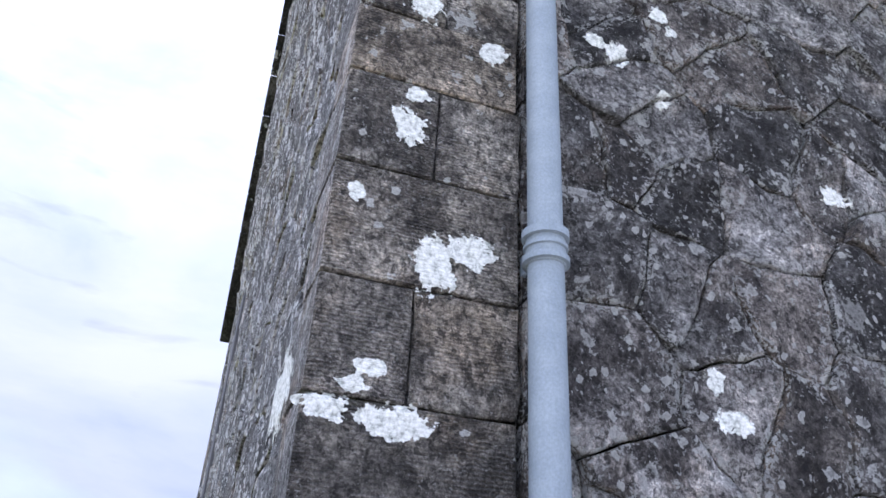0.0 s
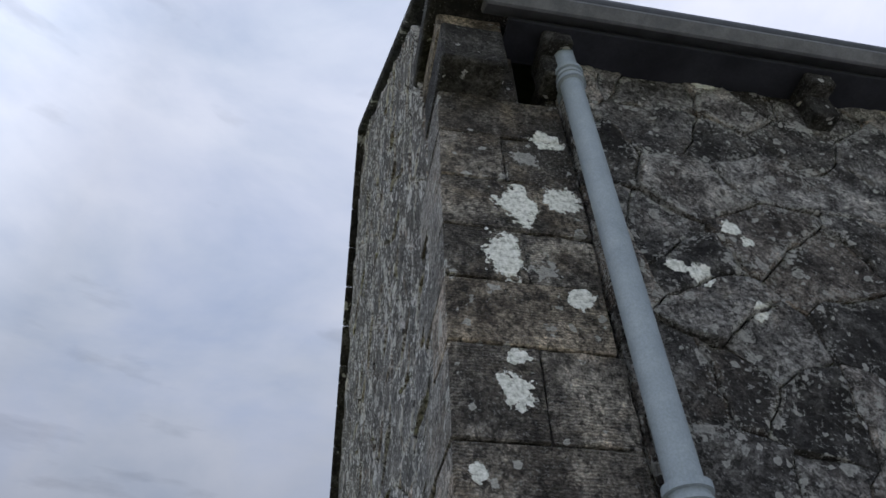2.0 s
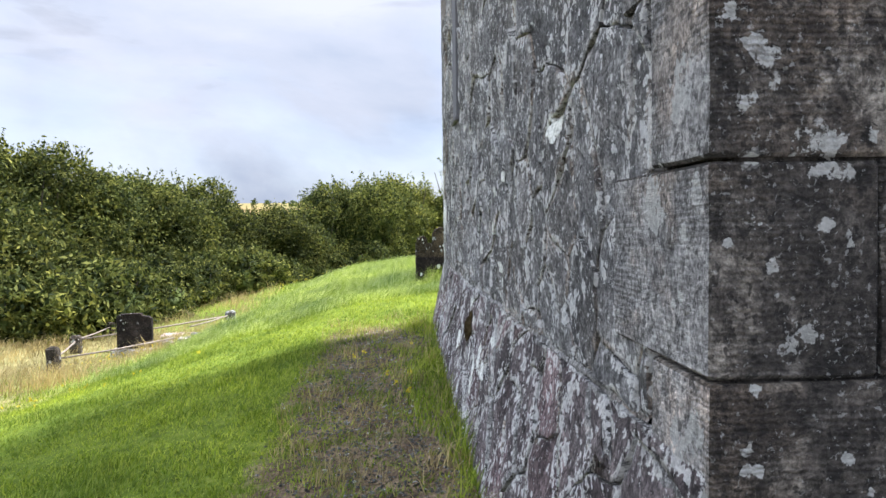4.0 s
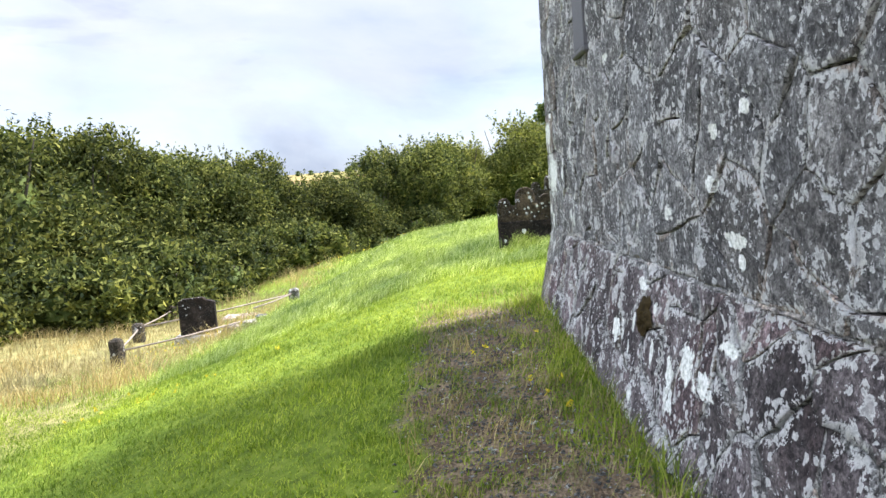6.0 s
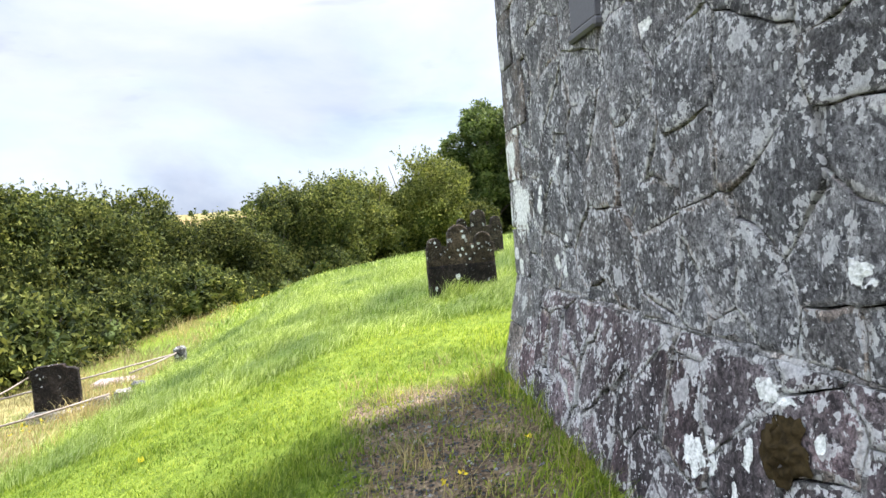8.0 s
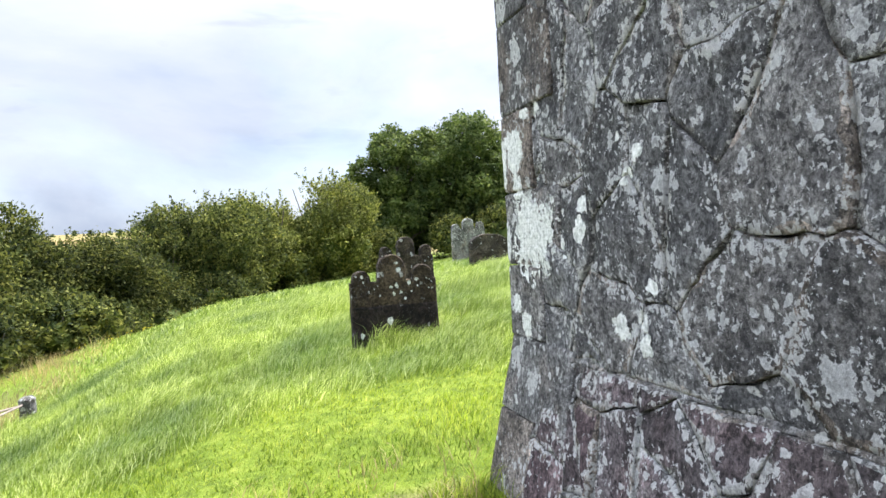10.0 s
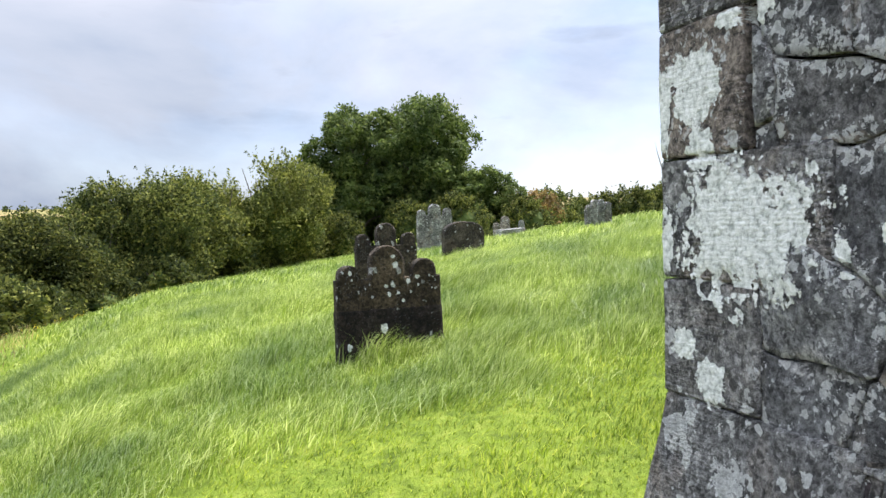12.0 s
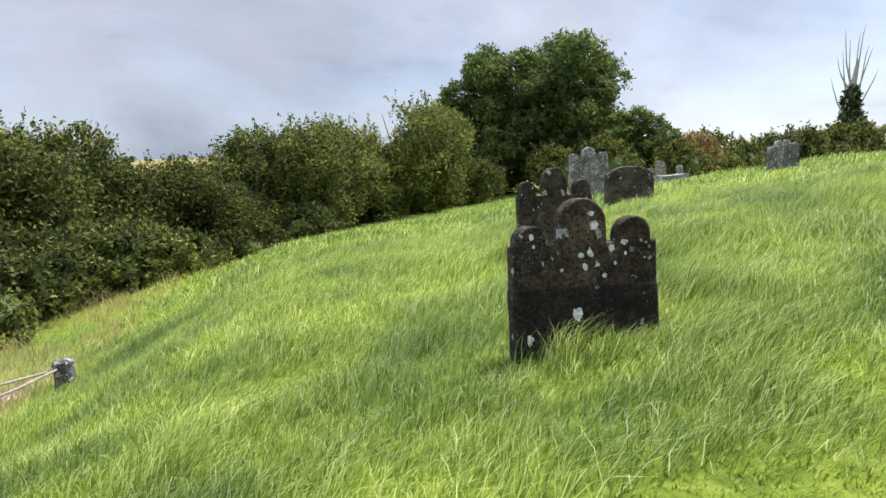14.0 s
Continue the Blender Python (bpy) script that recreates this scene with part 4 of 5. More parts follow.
def tree(name, seed, height, spread, leaf, count, label, size=0.2):
    """A broadleaf tree: tapered trunk, limbs and a crown of many leaf tufts with gaps."""
    rng = np.random.default_rng(seed)
    ob = tagged(new(name), label, "tree", "trees by the hedge")
    part("trunk", tube([(0, 0, -0.5), (0.1, 0, height * 0.25), (-0.1, 0.1, height * 0.55), (0.1, 0, height * 0.8)], [0.38, 0.30, 0.18, 0.05], 10), BARK, ob)
    pts = []
    for k in range(17):
        f = k / 16
        a = k * 2.4 + rng.random()
        reach = spread * (0.30 + 0.62 * math.sin(math.pi * (0.18 + 0.72 * f))) * rng.uniform(0.55, 1.0)
        tip = np.array([math.cos(a) * reach, math.sin(a) * reach, height * (0.22 + 0.70 * f)])
        low = np.array([0, 0, height * (0.12 + 0.5 * f)])
        part("limb", tube([tuple(low), tuple((low + tip) / 2 + [0, 0, 0.3]), tuple(tip)], [0.11, 0.07, 0.02], 6), BARK, ob)
        r = np.array([1, 1, 0.82]) * spread * rng.uniform(0.26, 0.42)
        pts.append(clump_points(rng, tip, r, count // 17, 0.36))
    pts.append(clump_points(rng, (0, 0, height * 0.55), np.array([0.55, 0.55, 0.8]) * spread * 0.55, count // 7, 0.4))
    p = np.concatenate(pts)
    leaves_mesh("crown", p[p[:, 2] > 0.2], size, rng, leaf, ob)
    return ob


def planting():
    rng = random.Random(11)
    kinds = [shrub("hedge_shrub", 20 + k, 4.2, 4.6, HEDGE_LEAF, 0.074, 38000, "overgrown dark green hawthorn bush in the hedgerow", group="hedgerow bushes") for k in range(3)]
    row = [(-17.5, 6.5, 1.2), (-16.3, 10, 1.2), (-15.2, 13.5, 1.2), (-14.2, 17, 1.2), (-13.2, 20, 1.18), (-12.3, 22.6, 1.12), (-11.4, 25.2, 1.08), (-10.4, 27.6, 1.0), (-9.2, 30, 1.0), (-7.8, 32.2, 0.98), (-6.2, 34, 0.97), (-4.4, 35.8, 1.0), (-2.6, 37.4, 1.05), (-0.8, 38.8, 1.05), (-14.5, 24, 1.25), (-12, 30, 1.05), (-8, 36, 0.9), (-3.5, 41, 0.95)]
    used = set()
    for k, (x, y, s) in enumerate(row):
        kind = kinds[k % 3]
        if k < 3:
            kind.matrix_world = pose(x, y, float(level(x, y)), 0, 0, 40 * k)
            kind.scale = (s, s, s)
        else:
            place_copy(kind, x, y, rng.uniform(0, 360), s * rng.uniform(0.95, 1.05), s * rng.uniform(0.9, 1.08))
    bramble = shrub("bramble", 51, 2.6, 1.3, HEDGE_LEAF, 0.08, 9000, "low bramble thicket at the foot of the hedge", group="brambles")
    spots = [(-11.5, 14.5), (-11, 17.5), (-9.8, 20.2), (-8.8, 22.6), (-7.8, 25), (-6.6, 27.4), (-5.4, 29.6), (-12.2, 11), (-9.2, 24.2), (-8.2, 18.6), (-7.3, 20.4), (-6.9, 22.2), (-9.6, 16.6), (-6.0, 24.2), (-8.6, 20.0), (-5.2, 26.0), (-3.8, 32.5), (-1.8, 34.6)]
    for k, (x, y) in enumerate(spots):
        if k == 0:
            bramble.matrix_world = pose(x, y, float(level(x, y)) - 0.1, 0, 0, 20)
        else:
            place_copy(bramble, x, y, rng.uniform(0, 360), rng.uniform(0.85, 1.2))
    bush = shrub("willow_bush", 61, 4.6, 5.6, BRIGHT_LEAF, 0.085, 38000, "bright yellow-green bush at the end of the hedge", group="bright bushes")
    bush.matrix_world = pose(3.2, 40.6, float(level(3.2, 40.6)), 0, 0, 10)
    place_copy(bush, 0.6, 40.4, 130, 0.95, 0.86)
    place_copy(bush, 4.9, 41.5, 250, 0.8, 0.62)
    tall = tree("ash_tree", 71, 9.6, 3.4, TREE_LEAF, 40000, "tall dark green broadleaf tree behind the graves", 0.135)
    tall.matrix_world = pose(13.7, 47.5, -1.0)
    t2 = tree("ash_tree", 73, 8.9, 2.6, TREE_LEAF, 32000, "dark green broadleaf tree with a rounded top", 0.135)
    t2.matrix_world = pose(8.7, 46.5, -1.0, 0, 0, 60)
    place_copy(t2, 17.2, 46, 200, 0.72, 0.55, z=-0.6)
    place_copy(t2, 15.2, 46.5, 20, 0.8, 0.55, z=-0.6)
    place_copy(tall, 10.0, 50, 120, 0.8, 0.62, z=-1.0)
    low = shrub("field_shrub", 81, 3.6, 2.8, HEDGE_LEAF, 0.11, 7000, "green shrub along the far field edge", group="far shrubs")
    low.matrix_world = pose(21.5, 46, float(level(21.5, 46)))
    for x, y, s in ((18.3, 43, 0.8), (25, 48, 0.85), (28, 50, 1.0), (31, 50, 1.1), (34, 51, 1.2), (37, 52, 1.25), (40, 51, 1.2), (43.5, 52, 1.2), (47, 52, 1.3), (51, 53, 1.4), (55, 54, 1.4), (14, 43, 0.9), (11, 42.5, 0.8), (6.5, 42, 0.75)):
        place_copy(low, x, y, rng.uniform(0, 360), s)
    rust = shrub("rusty_shrub", 83, 3.0, 2.8, RUST_LEAF, 0.10, 6000, "rust-brown shrub beside the trees")
    rust.matrix_world = pose(19.6, 45.2, float(level(19.6, 45.2)))
    # dead tree wrapped in ivy
    dead = tagged(new("dead_tree"), "bare dead tree with a trunk wrapped in ivy", "tree")
    dead.matrix_world = pose(36.5, 53, float(level(36.5, 53)))
    nr = np.random.default_rng(5)
    part("trunk", tube([(0, 0, -0.5), (0.1, 0, 3), (-0.1, 0, 6), (0.3, 0, 8.2)], [0.4, 0.3, 0.2, 0.05], 8), DEADWOOD, dead)
    for a, h0, h1, out in ((0.4, 3.5, 9.2, 1.2), (2.2, 4, 8.8, -0.9), (1.2, 4.5, 10.0, 0.5), (3.6, 3.2, 7.0, -1.8), (0.1, 4, 7.5, 2.0), (2.9, 5, 9.6, -0.3), (0.7, 5, 10.6, 0.9), (2.4, 5.5, 10.2, -0.7), (1.5, 5, 9.0, 1.5), (1.9, 5.5, 8.4, -1.3)):
        part("branch", tube([(0, 0, h0), (out * 0.6, 0.2, (h0 + h1) / 2), (out * 0.85, 0.1, h1 - 0.8), (out, 0, h1)], [0.075, 0.05, 0.03, 0.008], 6), DEADWOOD, dead)
    ivy = [clump_points(nr, (0.15 * math.sin(k), 0, 1 + 0.8 * k), np.array([1, 1, 1.1]) * (1.15 - 0.12 * k), 900, 0.4) for k in range(7)]
    leaves_mesh("ivy", np.concatenate(ivy), 0.13, nr, IVY_LEAF, dead)
    # scattered trees on the far hill
    hill = shrub("hill_tree", 91, 9.0, 9.0, TREE_LEAF, 0.55, 1600, "distant field tree on the hill", "tree", "distant field trees")
    hill.matrix_world = pose(-29.3, 448, float(level(-30, 448)) - 0.5)
    hill.scale = (0.6, 0.6, 0.6)
    hr = random.Random(4)
    place_copy(hill, -50.5, 447, 80, 0.5)
    place_copy(hill, -35, 450, 80, 0.3)
    for k in range(34):
        x = hr.uniform(-330, 40)
        y = hr.uniform(300, 455)
        place_copy(hill, x, y, hr.uniform(0, 360), hr.uniform(0.3, 0.6))
    for k in range(26):
        place_copy(hill, -190 + k * 8 + hr.uniform(-2, 2), 330 + 2.2 * k + hr.uniform(-3, 3), hr.uniform(0, 360), hr.uniform(0.25, 0.45))


planting()


def patchy(x, y, size, seed):
    """Smooth random patches between 0 and 1, about size metres across."""
    grid = np.random.default_rng(seed).random((64, 64))
    u, v = np.asarray(x) / size, np.asarray(y) / size
    i, j = np.floor(u).astype(int), np.floor(v).astype(int)
    f, g = u - i, v - j
    f, g = f * f * (3 - 2 * f), g * g * (3 - 2 * g)
    a, b, c, d = grid[i % 64, j % 64], grid[(i + 1) % 64, j % 64], grid[i % 64, (j + 1) % 64], grid[(i + 1) % 64, (j + 1) % 64]
    return (a * (1 - f) + b * f) * (1 - g) + (c * (1 - f) + d * f) * g


def blades(name, label, count, area, mat, height, width, seed, keep, wind=(0.25, -0.1), kind_label="grass"):
    """Grass as one mesh of tapered bent blades. keep(x, y) gives the share that grows there and how tall it is."""
    rng = np.random.default_rng(seed)
    x = rng.uniform(area[0], area[1], count)
    y = area[2] + (area[3] - area[2]) * rng.random(count) ** 1.25
    share, tall = keep(x, y)
    ok = rng.random(count) < share
    x, y, tall = x[ok], y[ok], tall[ok]
    m = len(x)
    z = level(x, y) - 0.01
    h = height * tall * rng.uniform(0.5, 1.25, m)
    a = rng.uniform(0, 2 * np.pi, m)
    w = width * rng.uniform(0.6, 1.3, m)
    side = np.stack([np.cos(a), np.sin(a), np.zeros(m)], 1) * w[:, None] * 0.5
    gust, swirl = 0.25 + 1.1 * patchy(x, y, 0.9, 5), patchy(x, y, 0.45, 6) - 0.5
    lean = np.stack([wind[0] * gust - 0.9 * wind[1] * swirl + rng.normal(0, 0.40, m), wind[1] * gust + 1.3 * wind[0] * swirl + rng.normal(0, 0.40, m), np.zeros(m)], 1) * h[:, None]
    root = np.stack([x, y, z], 1)
    up = np.array([0, 0, 1.0])
    mid = root + up * (h * 0.6)[:, None] + lean * 0.42
    tip = root + up * (h * rng.uniform(0.75, 1.0, m))[:, None] + lean * 1.25
    v = np.stack([root - side, root + side, mid + side * 0.7, mid - side * 0.7, tip], 1).reshape(-1, 3)
    b = np.arange(m, dtype=np.int32) * 5
    loops = np.stack([b, b + 1, b + 2, b + 3, b + 3, b + 2, b + 4], 1).ravel()
    start = np.stack([np.arange(m) * 7, np.arange(m) * 7 + 4], 1).ravel().astype(np.int32)
    mesh = bpy.data.meshes.new(name)
    mesh.vertices.add(5 * m)
    mesh.vertices.foreach_set("co", v.astype(np.float32).ravel())
    mesh.loops.add(7 * m)
    mesh.loops.foreach_set("vertex_index", loops.astype(np.int32))
    mesh.polygons.add(2 * m)
    mesh.polygons.foreach_set("loop_start", start)
    mesh.polygons.foreach_set("loop_total", np.tile(np.array([4, 3], np.int32), m))
    mesh.update()
    mesh.validate()
    mesh.materials.append(mat)
    return tagged(new(name, mesh), label, kind_label, kind="stuff")


def wave_of(x, y, f=1.0):
    return 0.5 + 0.5 * np.sin(f * (1.7 * x + 2.9 * y)) * np.sin(f * (2.3 * x - 1.1 * y) + 1.0)


def strip_of(x, y):
    """How bare the worn strip beside the wall is."""
    return np.clip(1.5 - np.abs(x + 0.74 + 0.16 * np.sin(1.7 * y)) / 0.42, 0, 1) * np.clip((7.0 - y) / 1.2, 0, 1)


def off_church(x, y):
    return ~((x > -0.17) & (y > -0.05) & (y < LEN + 0.1))


def long_share(x, y):
    return np.clip((y - 0.13 * x - 8.2 + 0.5 * (patchy(x, y, 0.7, 9) - 0.5)) / 0.5, 0, 1)


def lawn(x, y):
    bare = strip_of(x, y)
    return off_church(x, y) * (1 - 0.86 * bare) * (1 - 0.7 * long_share(x, y)), 0.40 + 0.8 * patchy(x, y, 0.45, 4) ** 2 + 0.5 * patchy(x, y, 0.12, 7) ** 2


def meadow(x, y):
    tall = 0.22 + 0.7 * patchy(x, y, 1.3, 1) ** 1.5 + 1.1 * patchy(x, y, 0.5, 2) ** 3 + 0.7 * patchy(x, y, 0.2, 3) ** 3
    return off_church(x, y) * long_share(x, y) * np.clip((x + 5.0) / 0.7, 0.08, 1), tall


def verge(x, y):
    return off_church(x, y) * (np.abs(x + 0.22) < 0.16 + 0.12 * np.sin(2.1 * y)) * (y < 6.5) * patchy(x, y, 0.3, 12) ** 1.5 * 1.5, 0.4 + 1.1 * patchy(x, y, 0.25, 13)


def rough(x, y):
    return np.clip((-4.2 - x) / 0.6, 0, 1) * (0.25 + 0.75 * wave_of(x, y, 0.5)), 0.5 + 0.8 * wave_of(x, y, 0.9)


blades("lawn_grass", "short bright green mown grass", 290000, (-6.5, 4.2, 0.8, 10.0), BLADE, 0.06, 0.007, 1, lawn)
blades("long_grass", "long wind-blown bright green grass", 430000, (-6.5, 7.5, 7.6, 18), BLADE_LONG, 0.155, 0.0052, 2, meadow, (0.45, -0.15))
blades("meadow_grass", "long green grass on the rise beyond the graves", 90000, (-5, 24, 17, 40), BLADE_LONG, 0.16, 0.018, 3, lambda x, y: (np.ones_like(x), 0.5 + 0.8 * wave_of(x, y, 0.6)), (0.4, -0.2))
blades("wall_grass", "tufts of grass and weeds against the wall foot", 13000, (-0.75, 0.1, 0.2, 7.2), BLADE, 0.17, 0.006, 4, verge)
blades("dry_grass", "tall dry straw-coloured grass below the hedge", 45000, (-13, -4.2, 8, 31), BLADE_DRY, 0.30, 0.010, 5, rough, (0.3, -0.2))
blades("straw_tufts", "thin dry grass stalks along the wall foot and strip", 7000, (-1.3, -0.05, 0.4, 7.0), BLADE_DRY, 0.13, 0.005, 6, lambda x, y: (off_church(x, y) * (0.15 + 0.85 * (wave_of(x, y, 2.7) > 0.7)), 0.5 + wave_of(x, y, 1.3)))
blades("strip_grass", "sparse short grass growing through the gravel", 30000, (-1.6, -0.1, -1.5, 6.5), BLADE, 0.045, 0.006, 7, lambda x, y: (off_church(x, y) * (wave_of(x, y, 3.7) > 0.45), 0.5 + wave_of(x, y, 2.1)))


blades("grave_tufts", "long green grass tufts at the foot of the gravestone", 1500, (-0.35, 0.75, 9.62, 9.90), BLADE_LONG, 0.24, 0.006, 14, lambda x, y: (patchy(x, y, 0.16, 21) ** 2 * 1.3, 0.35 + 0.9 * patchy(x, y, 0.22, 22)), (0.5, -0.1))


def flowers(name, label, spots, seed, height):
    rng = np.random.default_rng(seed)
    pts = []
    for x, y, count, spread in spots:
        px, py = x + rng.normal(0, spread, count), y + rng.normal(0, spread, count)
        heads = np.stack([px, py, level(px, py) + height * rng.uniform(0.6, 1.2, count)], 1)
        pts.append(np.repeat(heads, 6, 0) + rng.normal(0, 0.008, (count * 6, 3)))
    holder = leaves_mesh(name, np.concatenate(pts), 0.014, rng, FLOWER, None)
    return tagged(holder, label, "flowers", kind="stuff")


flowers("yellow_flowers", "small yellow wild flowers in the grass", [(-5.9, 12.0, 26, 0.35), (-5.3, 12.6, 14, 0.3), (-3.6, 6.0, 16, 0.4), (-0.45, 3.6, 4, 0.2), (-0.7, 4.6, 3, 0.3), (-4.2, 24.0, 40, 1.2), (-1.0, 30, 40, 2.0)], 8, 0.16)


def pebbles(count, seed):
    """Loose chips on the worn strip: small flattened octahedra in one mesh."""
    rng = np.random.default_rng(seed)
    x, y = rng.uniform(-1.35, -0.15, count), rng.uniform(-1.5, 6.3, count)
    ok = (rng.random(count) < strip_of(x, y) * 0.9 + 0.05) & off_church(x, y)
    x, y = x[ok], y[ok]
    m = len(x)
    s = rng.uniform(0.005, 0.016, m)
    c = np.stack([x, y, level(x, y) + s * 0.2], 1)
    corners = np.array([(1, 0, 0), (0, 1, 0), (-1, 0, 0), (0, -1, 0), (0, 0, 0.6), (0, 0, -0.6)], float)
    v = c[:, None] + corners[None] * s[:, None, None] * rng.uniform(0.6, 1.3, (m, 6, 1))
    tri = np.array([(0, 1, 4), (1, 2, 4), (2, 3, 4), (3, 0, 4), (1, 0, 5), (2, 1, 5), (3, 2, 5), (0, 3, 5)])
    faces = (np.arange(m)[:, None, None] * 6 + tri[None]).reshape(-1, 3)
    mesh = bpy.data.meshes.new("gravel")
    mesh.vertices.add(6 * m)
    mesh.vertices.foreach_set("co", v.astype(np.float32).ravel())
    mesh.loops.add(24 * m)
    mesh.loops.foreach_set("vertex_index", faces.astype(np.int32).ravel())
    mesh.polygons.add(8 * m)
    mesh.polygons.foreach_set("loop_start", np.arange(0, 24 * m, 3, dtype=np.int32))
    mesh.polygons.foreach_set("loop_total", np.full(8 * m, 3, np.int32))
    mesh.update()
    mesh.validate()
    mesh.materials.append(GRAVE_PALE)
    tagged(new("gravel", mesh), "loose grey gravel chips on the worn strip", "gravel", kind="stuff")


pebbles(9000, 12)


# stonework, last
quoins()
rubble(wall_gable, [(0.30, FOOT), (LEN - 0.32, FOOT), (LEN - 0.32, 5.58), (APEX_Y, 9.08), (0.30, 6.33)], 0.36, 0.27, on_gable, STONE_SIDE, 3, lambda u, v: v < 4.4, flip=True, gap=0.0018, proud=(0.003, 0.013), ribbon=0.024, bulk=1.3)
rubble(wall_gable, [(0.0, -0.4), (LEN - 0.30, -0.4), (LEN - 0.30, FOOT - 0.01), (0.0, FOOT - 0.01)], 0.34, 0.26, on_foot, STONE_BASE, 4, lambda u, v: v > 0.05, flip=True, gap=0.002, proud=(0.003, 0.014), ribbon=0.026)
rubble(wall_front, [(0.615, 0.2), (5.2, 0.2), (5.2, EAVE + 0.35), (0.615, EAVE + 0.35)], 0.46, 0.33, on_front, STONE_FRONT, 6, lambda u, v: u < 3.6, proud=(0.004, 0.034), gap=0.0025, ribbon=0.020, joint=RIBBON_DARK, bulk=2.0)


# crusts of lichen and a cushion of moss on the faces
LOT = random.Random(21)


TREES = {}


def surface_of(wall):
    """The faces of a wall and of all its pieces as one search tree."""
    if wall.name not in TREES:
        verts, faces = [], []
        for ob in [wall] + list(wall.children):
            if ob.type != "MESH" or ob.name.startswith(("lichen", "moss")):
                continue
            base = len(verts)
            verts += [v.co.copy() for v in ob.data.vertices]
            faces += [tuple(base + i for i in p.vertices) for p in ob.data.polygons]
        TREES[wall.name] = BVHTree.FromPolygons(verts, faces)
    return TREES[wall.name]


def crust(wall, put, u, v, w, h, mat=LICHEN, lift=0.0025, name="lichen"):
    """A thin crust draped over the stones below it, thinning towards its rim."""
    body, seed = surface_of(wall), LOT.uniform(0, 50)
    out = (Vector(put(u, v, 1.0)) - Vector(put(u, v, 0.0))).normalized()
    m, rings, verts, rim = 40, 9, [], []
    lift += LOT.uniform(0, 0.0012)
    for r in range(rings + 1):
        for k in range(m):
            t = 2 * math.pi * k / m
            f = 1.04 + 0.30 * noise.noise(Vector((math.cos(t) * 1.3, math.sin(t) * 1.3, seed))) + 0.12 * noise.noise(Vector((math.cos(t) * 3.1, math.sin(t) * 3.1, seed)))
            if mat is MOSS:
                f += 0.35 * noise.noise(Vector((math.cos(t) * 7, math.sin(t) * 7, seed)))
            s = r / rings * f
            p = Vector(put(u + 0.82 * w * s * math.cos(t), v + 0.82 * h * s * math.sin(t), 0.0))
            hit = body.ray_cast(p + out * 0.3, -out, 0.36)[0]
            dome = 0.03 * (1 - (r / rings) ** 2) * (0.7 + 1.1 * noise.noise(p * 42)) if mat is MOSS else 0.0
            verts.append((hit if hit is not None else p) + out * (lift + dome))
            rim.append(r / rings * 1.25)
    faces = [(r * m + k, r * m + (k + 1) % m, (r + 1) * m + (k + 1) % m, (r + 1) * m + k) for r in range(rings) for k in range(m)]
    if put in (on_gable, on_foot):
        faces = [f[::-1] for f in faces]
    from_lists(name, verts, faces, mat, wall, smooth=True, rim=rim)


def F(u, v, w, h):
    crust(wall_gable if u < 0.6 else wall_front, on_front, u, v, w, h)


def S(u, v, w, h):
    crust(wall_gable, on_gable, u, v, w, h)


def B(u, v, w, h):
    crust(wall_gable, on_foot, u, v, 0.75 * w, 0.95 * h)


F(0.31, 2.87, 0.13, 0.18)
F(0.43, 2.94, 0.15, 0.14)
F(0.16, 2.52, 0.11, 0.06)
F(0.11, 2.47, 0.11, 0.05)
F(0.23, 2.39, 0.18, 0.10)
F(0.06, 2.40, 0.12, 0.07)
F(0.49, 3.79, 0.11, 0.10)
F(0.23, 3.50, 0.09, 0.07)
F(0.20, 3.36, 0.12, 0.17)
F(0.92, 4.00, 0.09, 0.06)
F(1.02, 3.97, 0.11, 0.12)
F(1.29, 2.67, 0.09, 0.09)
F(1.34, 2.54, 0.15, 0.09)
F(2.03, 3.58, 0.15, 0.10)
F(1.22, 3.81, 0.08, 0.09)
F(0.06, 3.07, 0.07, 0.06)
F(0.29, 4.28, 0.21, 0.20)
F(0.51, 4.34, 0.16, 0.16)
F(0.49, 4.76, 0.14, 0.14)
F(0.22, 3.97, 0.15, 0.26)
F(1.23, 4.27, 0.09, 0.09)
F(1.29, 4.19, 0.07, 0.07)
F(1.50, 5.54, 0.15, 0.19)
F(0.20, 1.83, 0.06, 0.05)
F(0.17, 1.73, 0.07, 0.05)
F(0.26, 2.09, 0.04, 0.06)
F(0.48, 1.92, 0.04, 0.02)
S(0.43, 2.55, 0.43, 0.28)
S(1.15, 1.53, 0.26, 0.09)
S(6.17, 1.26, 0.43, 0.31)
S(6.31, 1.64, 0.17, 0.20)
S(6.30, 1.48, 0.11, 0.10)
S(6.37, 0.96, 0.11, 0.08)
S(6.28, 0.88, 0.11, 0.12)
S(6.44, 1.61, 0.06, 0.26)
S(6.45, 1.24, 0.06, 0.15)
S(6.15, 1.77, 0.16, 0.06)
S(5.89, 1.23, 0.04, 0.05)
S(5.88, 1.18, 0.04, 0.02)
S(5.51, 0.96, 0.11, 0.09)
S(5.37, 0.99, 0.07, 0.06)
S(5.35, 0.91, 0.08, 0.07)
S(5.31, 1.10, 0.06, 0.04)
S(5.76, 1.28, 0.09, 0.09)
S(5.72, 1.37, 0.11, 0.07)
S(5.43, 1.44, 0.07, 0.06)
S(5.36, 1.51, 0.07, 0.05)
S(5.48, 1.57, 0.04, 0.04)
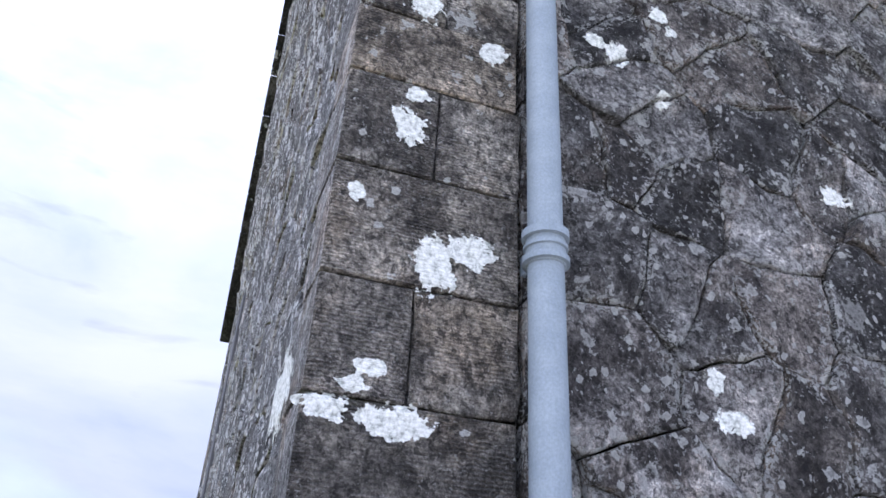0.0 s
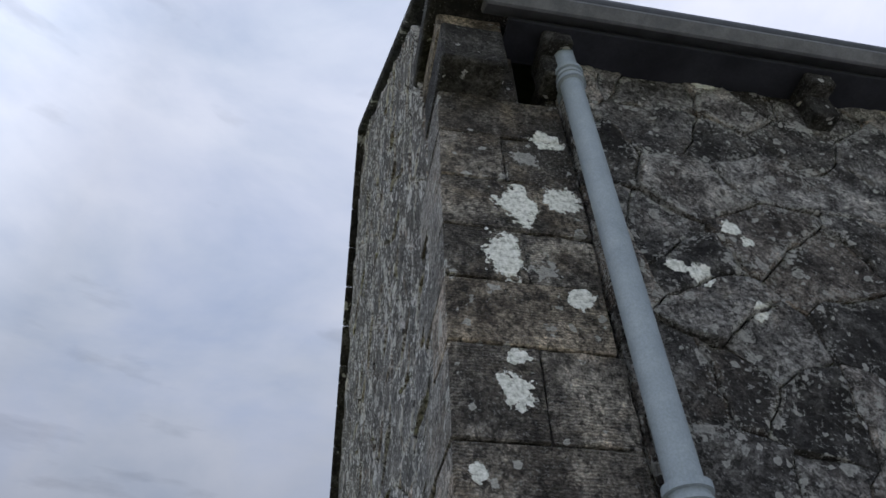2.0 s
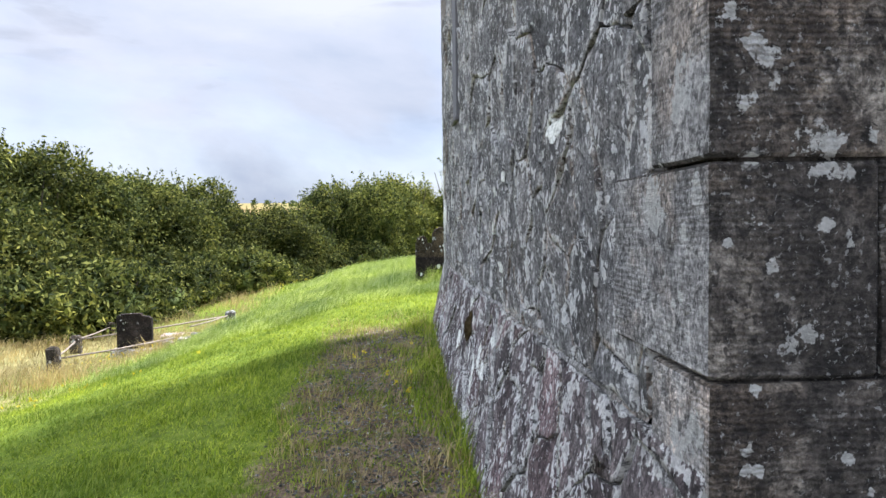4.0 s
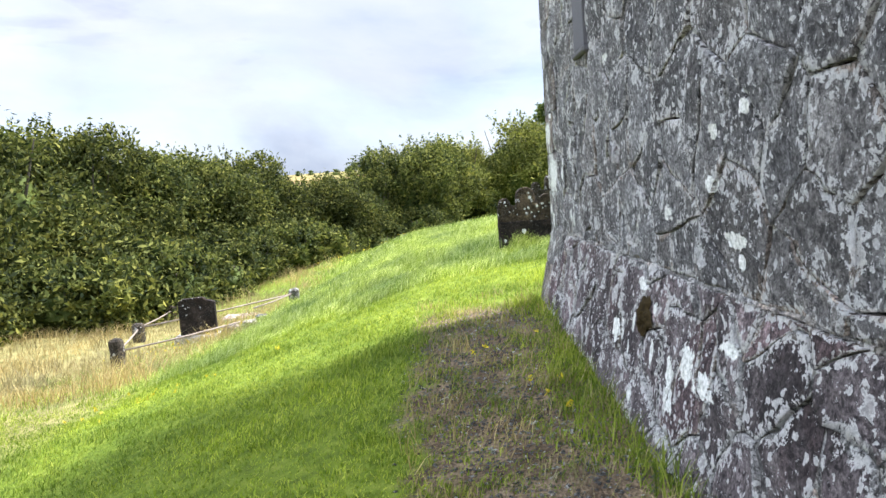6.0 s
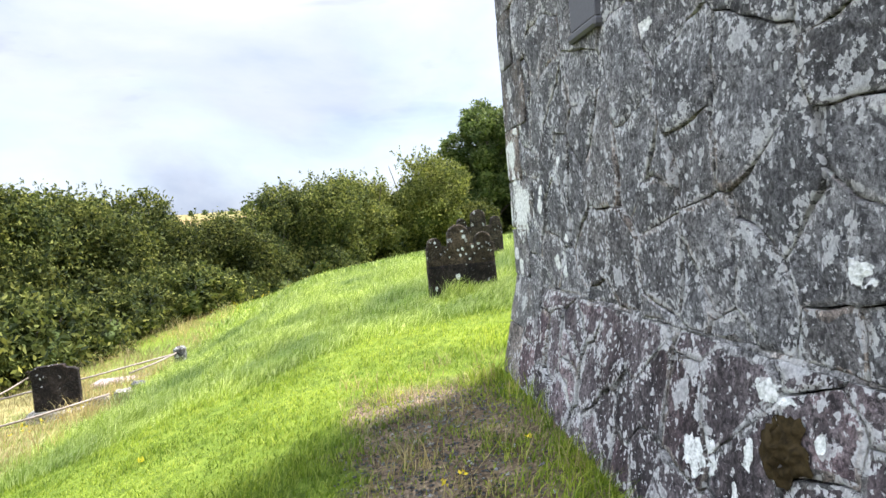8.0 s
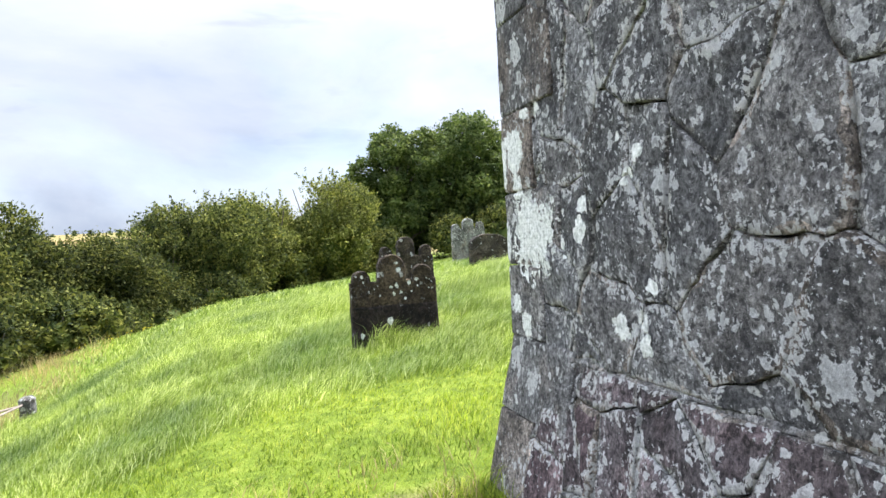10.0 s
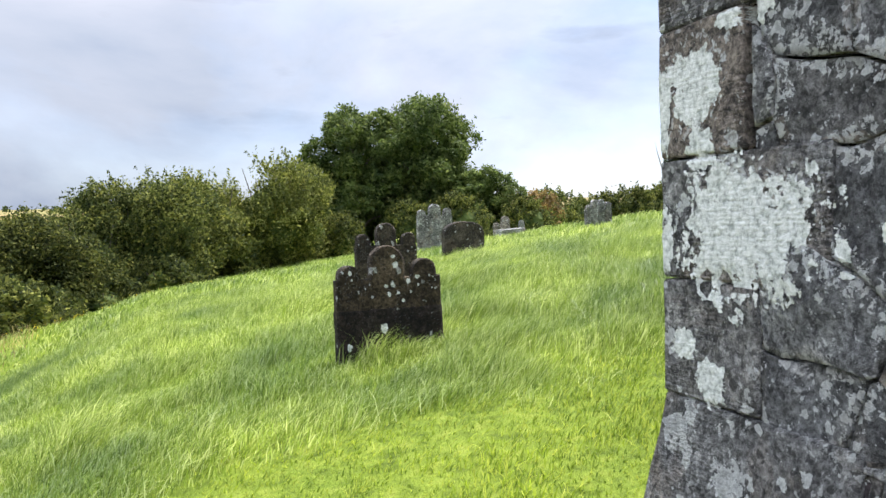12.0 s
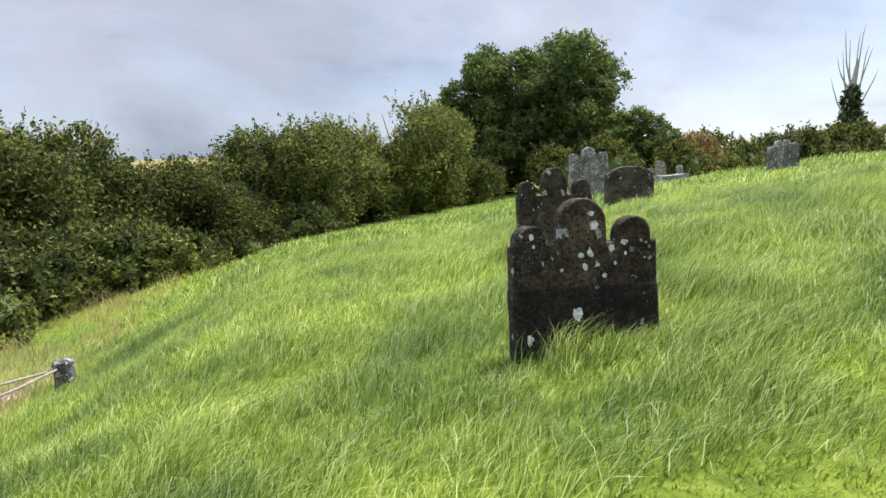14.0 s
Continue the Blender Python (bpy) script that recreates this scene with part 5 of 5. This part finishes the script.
B(2.78, 0.48, 0.19, 0.16)
B(2.96, 0.40, 0.14, 0.13)
B(2.93, 0.28, 0.18, 0.11)
B(2.58, 0.44, 0.29, 0.10)
B(3.47, 0.15, 0.09, 0.09)
B(3.81, 0.42, 0.27, 0.13)
S(2.44, 0.99, 0.21, 0.06)
S(2.39, 0.92, 0.08, 0.06)
S(2.60, 1.38, 0.07, 0.06)
S(2.33, 1.44, 0.06, 0.06)
S(2.63, 1.19, 0.14, 0.06)
S(4.19, 1.92, 0.12, 0.05)
S(3.12, 1.06, 0.08, 0.06)
S(3.47, 0.70, 0.19, 0.06)
B(3.25, 0.62, 0.05, 0.06)
B(3.24, 0.42, 0.06, 0.13)
B(3.55, 0.50, 0.06, 0.08)
B(3.60, 0.36, 0.05, 0.10)
B(2.40, 0.62, 0.20, 0.05)
crust(wall_gable, on_foot, 3.38, 0.57, 0.12, 0.115, MOSS, 0.006, "moss")


# pale lichen on the nearest gravestone
def on_grave(u, v, h):
    return (u, -0.048 - h, v)


for u, v, w, h in ((0.03, 0.72, 0.05, 0.05), (0.045, 0.66, 0.06, 0.07), (-0.03, 0.50, 0.05, 0.04), (0.02, 0.51, 0.05, 0.06), (-0.01, 0.44, 0.03, 0.05), (0.06, 0.45, 0.04, 0.03), (0.14, 0.53, 0.05, 0.06), (0.21, 0.56, 0.05, 0.04), (0.22, 0.50, 0.02, 0.03), (0.16, 0.45, 0.02, 0.03), (-0.30, 0.61, 0.03, 0.04), (-0.29, 0.56, 0.03, 0.03), (-0.14, 0.43, 0.03, 0.03), (0.10, 0.39, 0.03, 0.03), (0.34, 0.55, 0.02, 0.02), (0.33, 0.47, 0.02, 0.02)):
    crust(NEAR_GRAVE, on_grave, u, v, w * 0.75, h * 0.75)
crust(NEAR_GRAVE, lambda u, v, h: (u, -0.064 - h, v), -0.06, 0.20, 0.06, 0.07)
crust(NEAR_GRAVE, lambda u, v, h: (u, -0.064 - h, v), -0.33, 0.08, 0.04, 0.05)
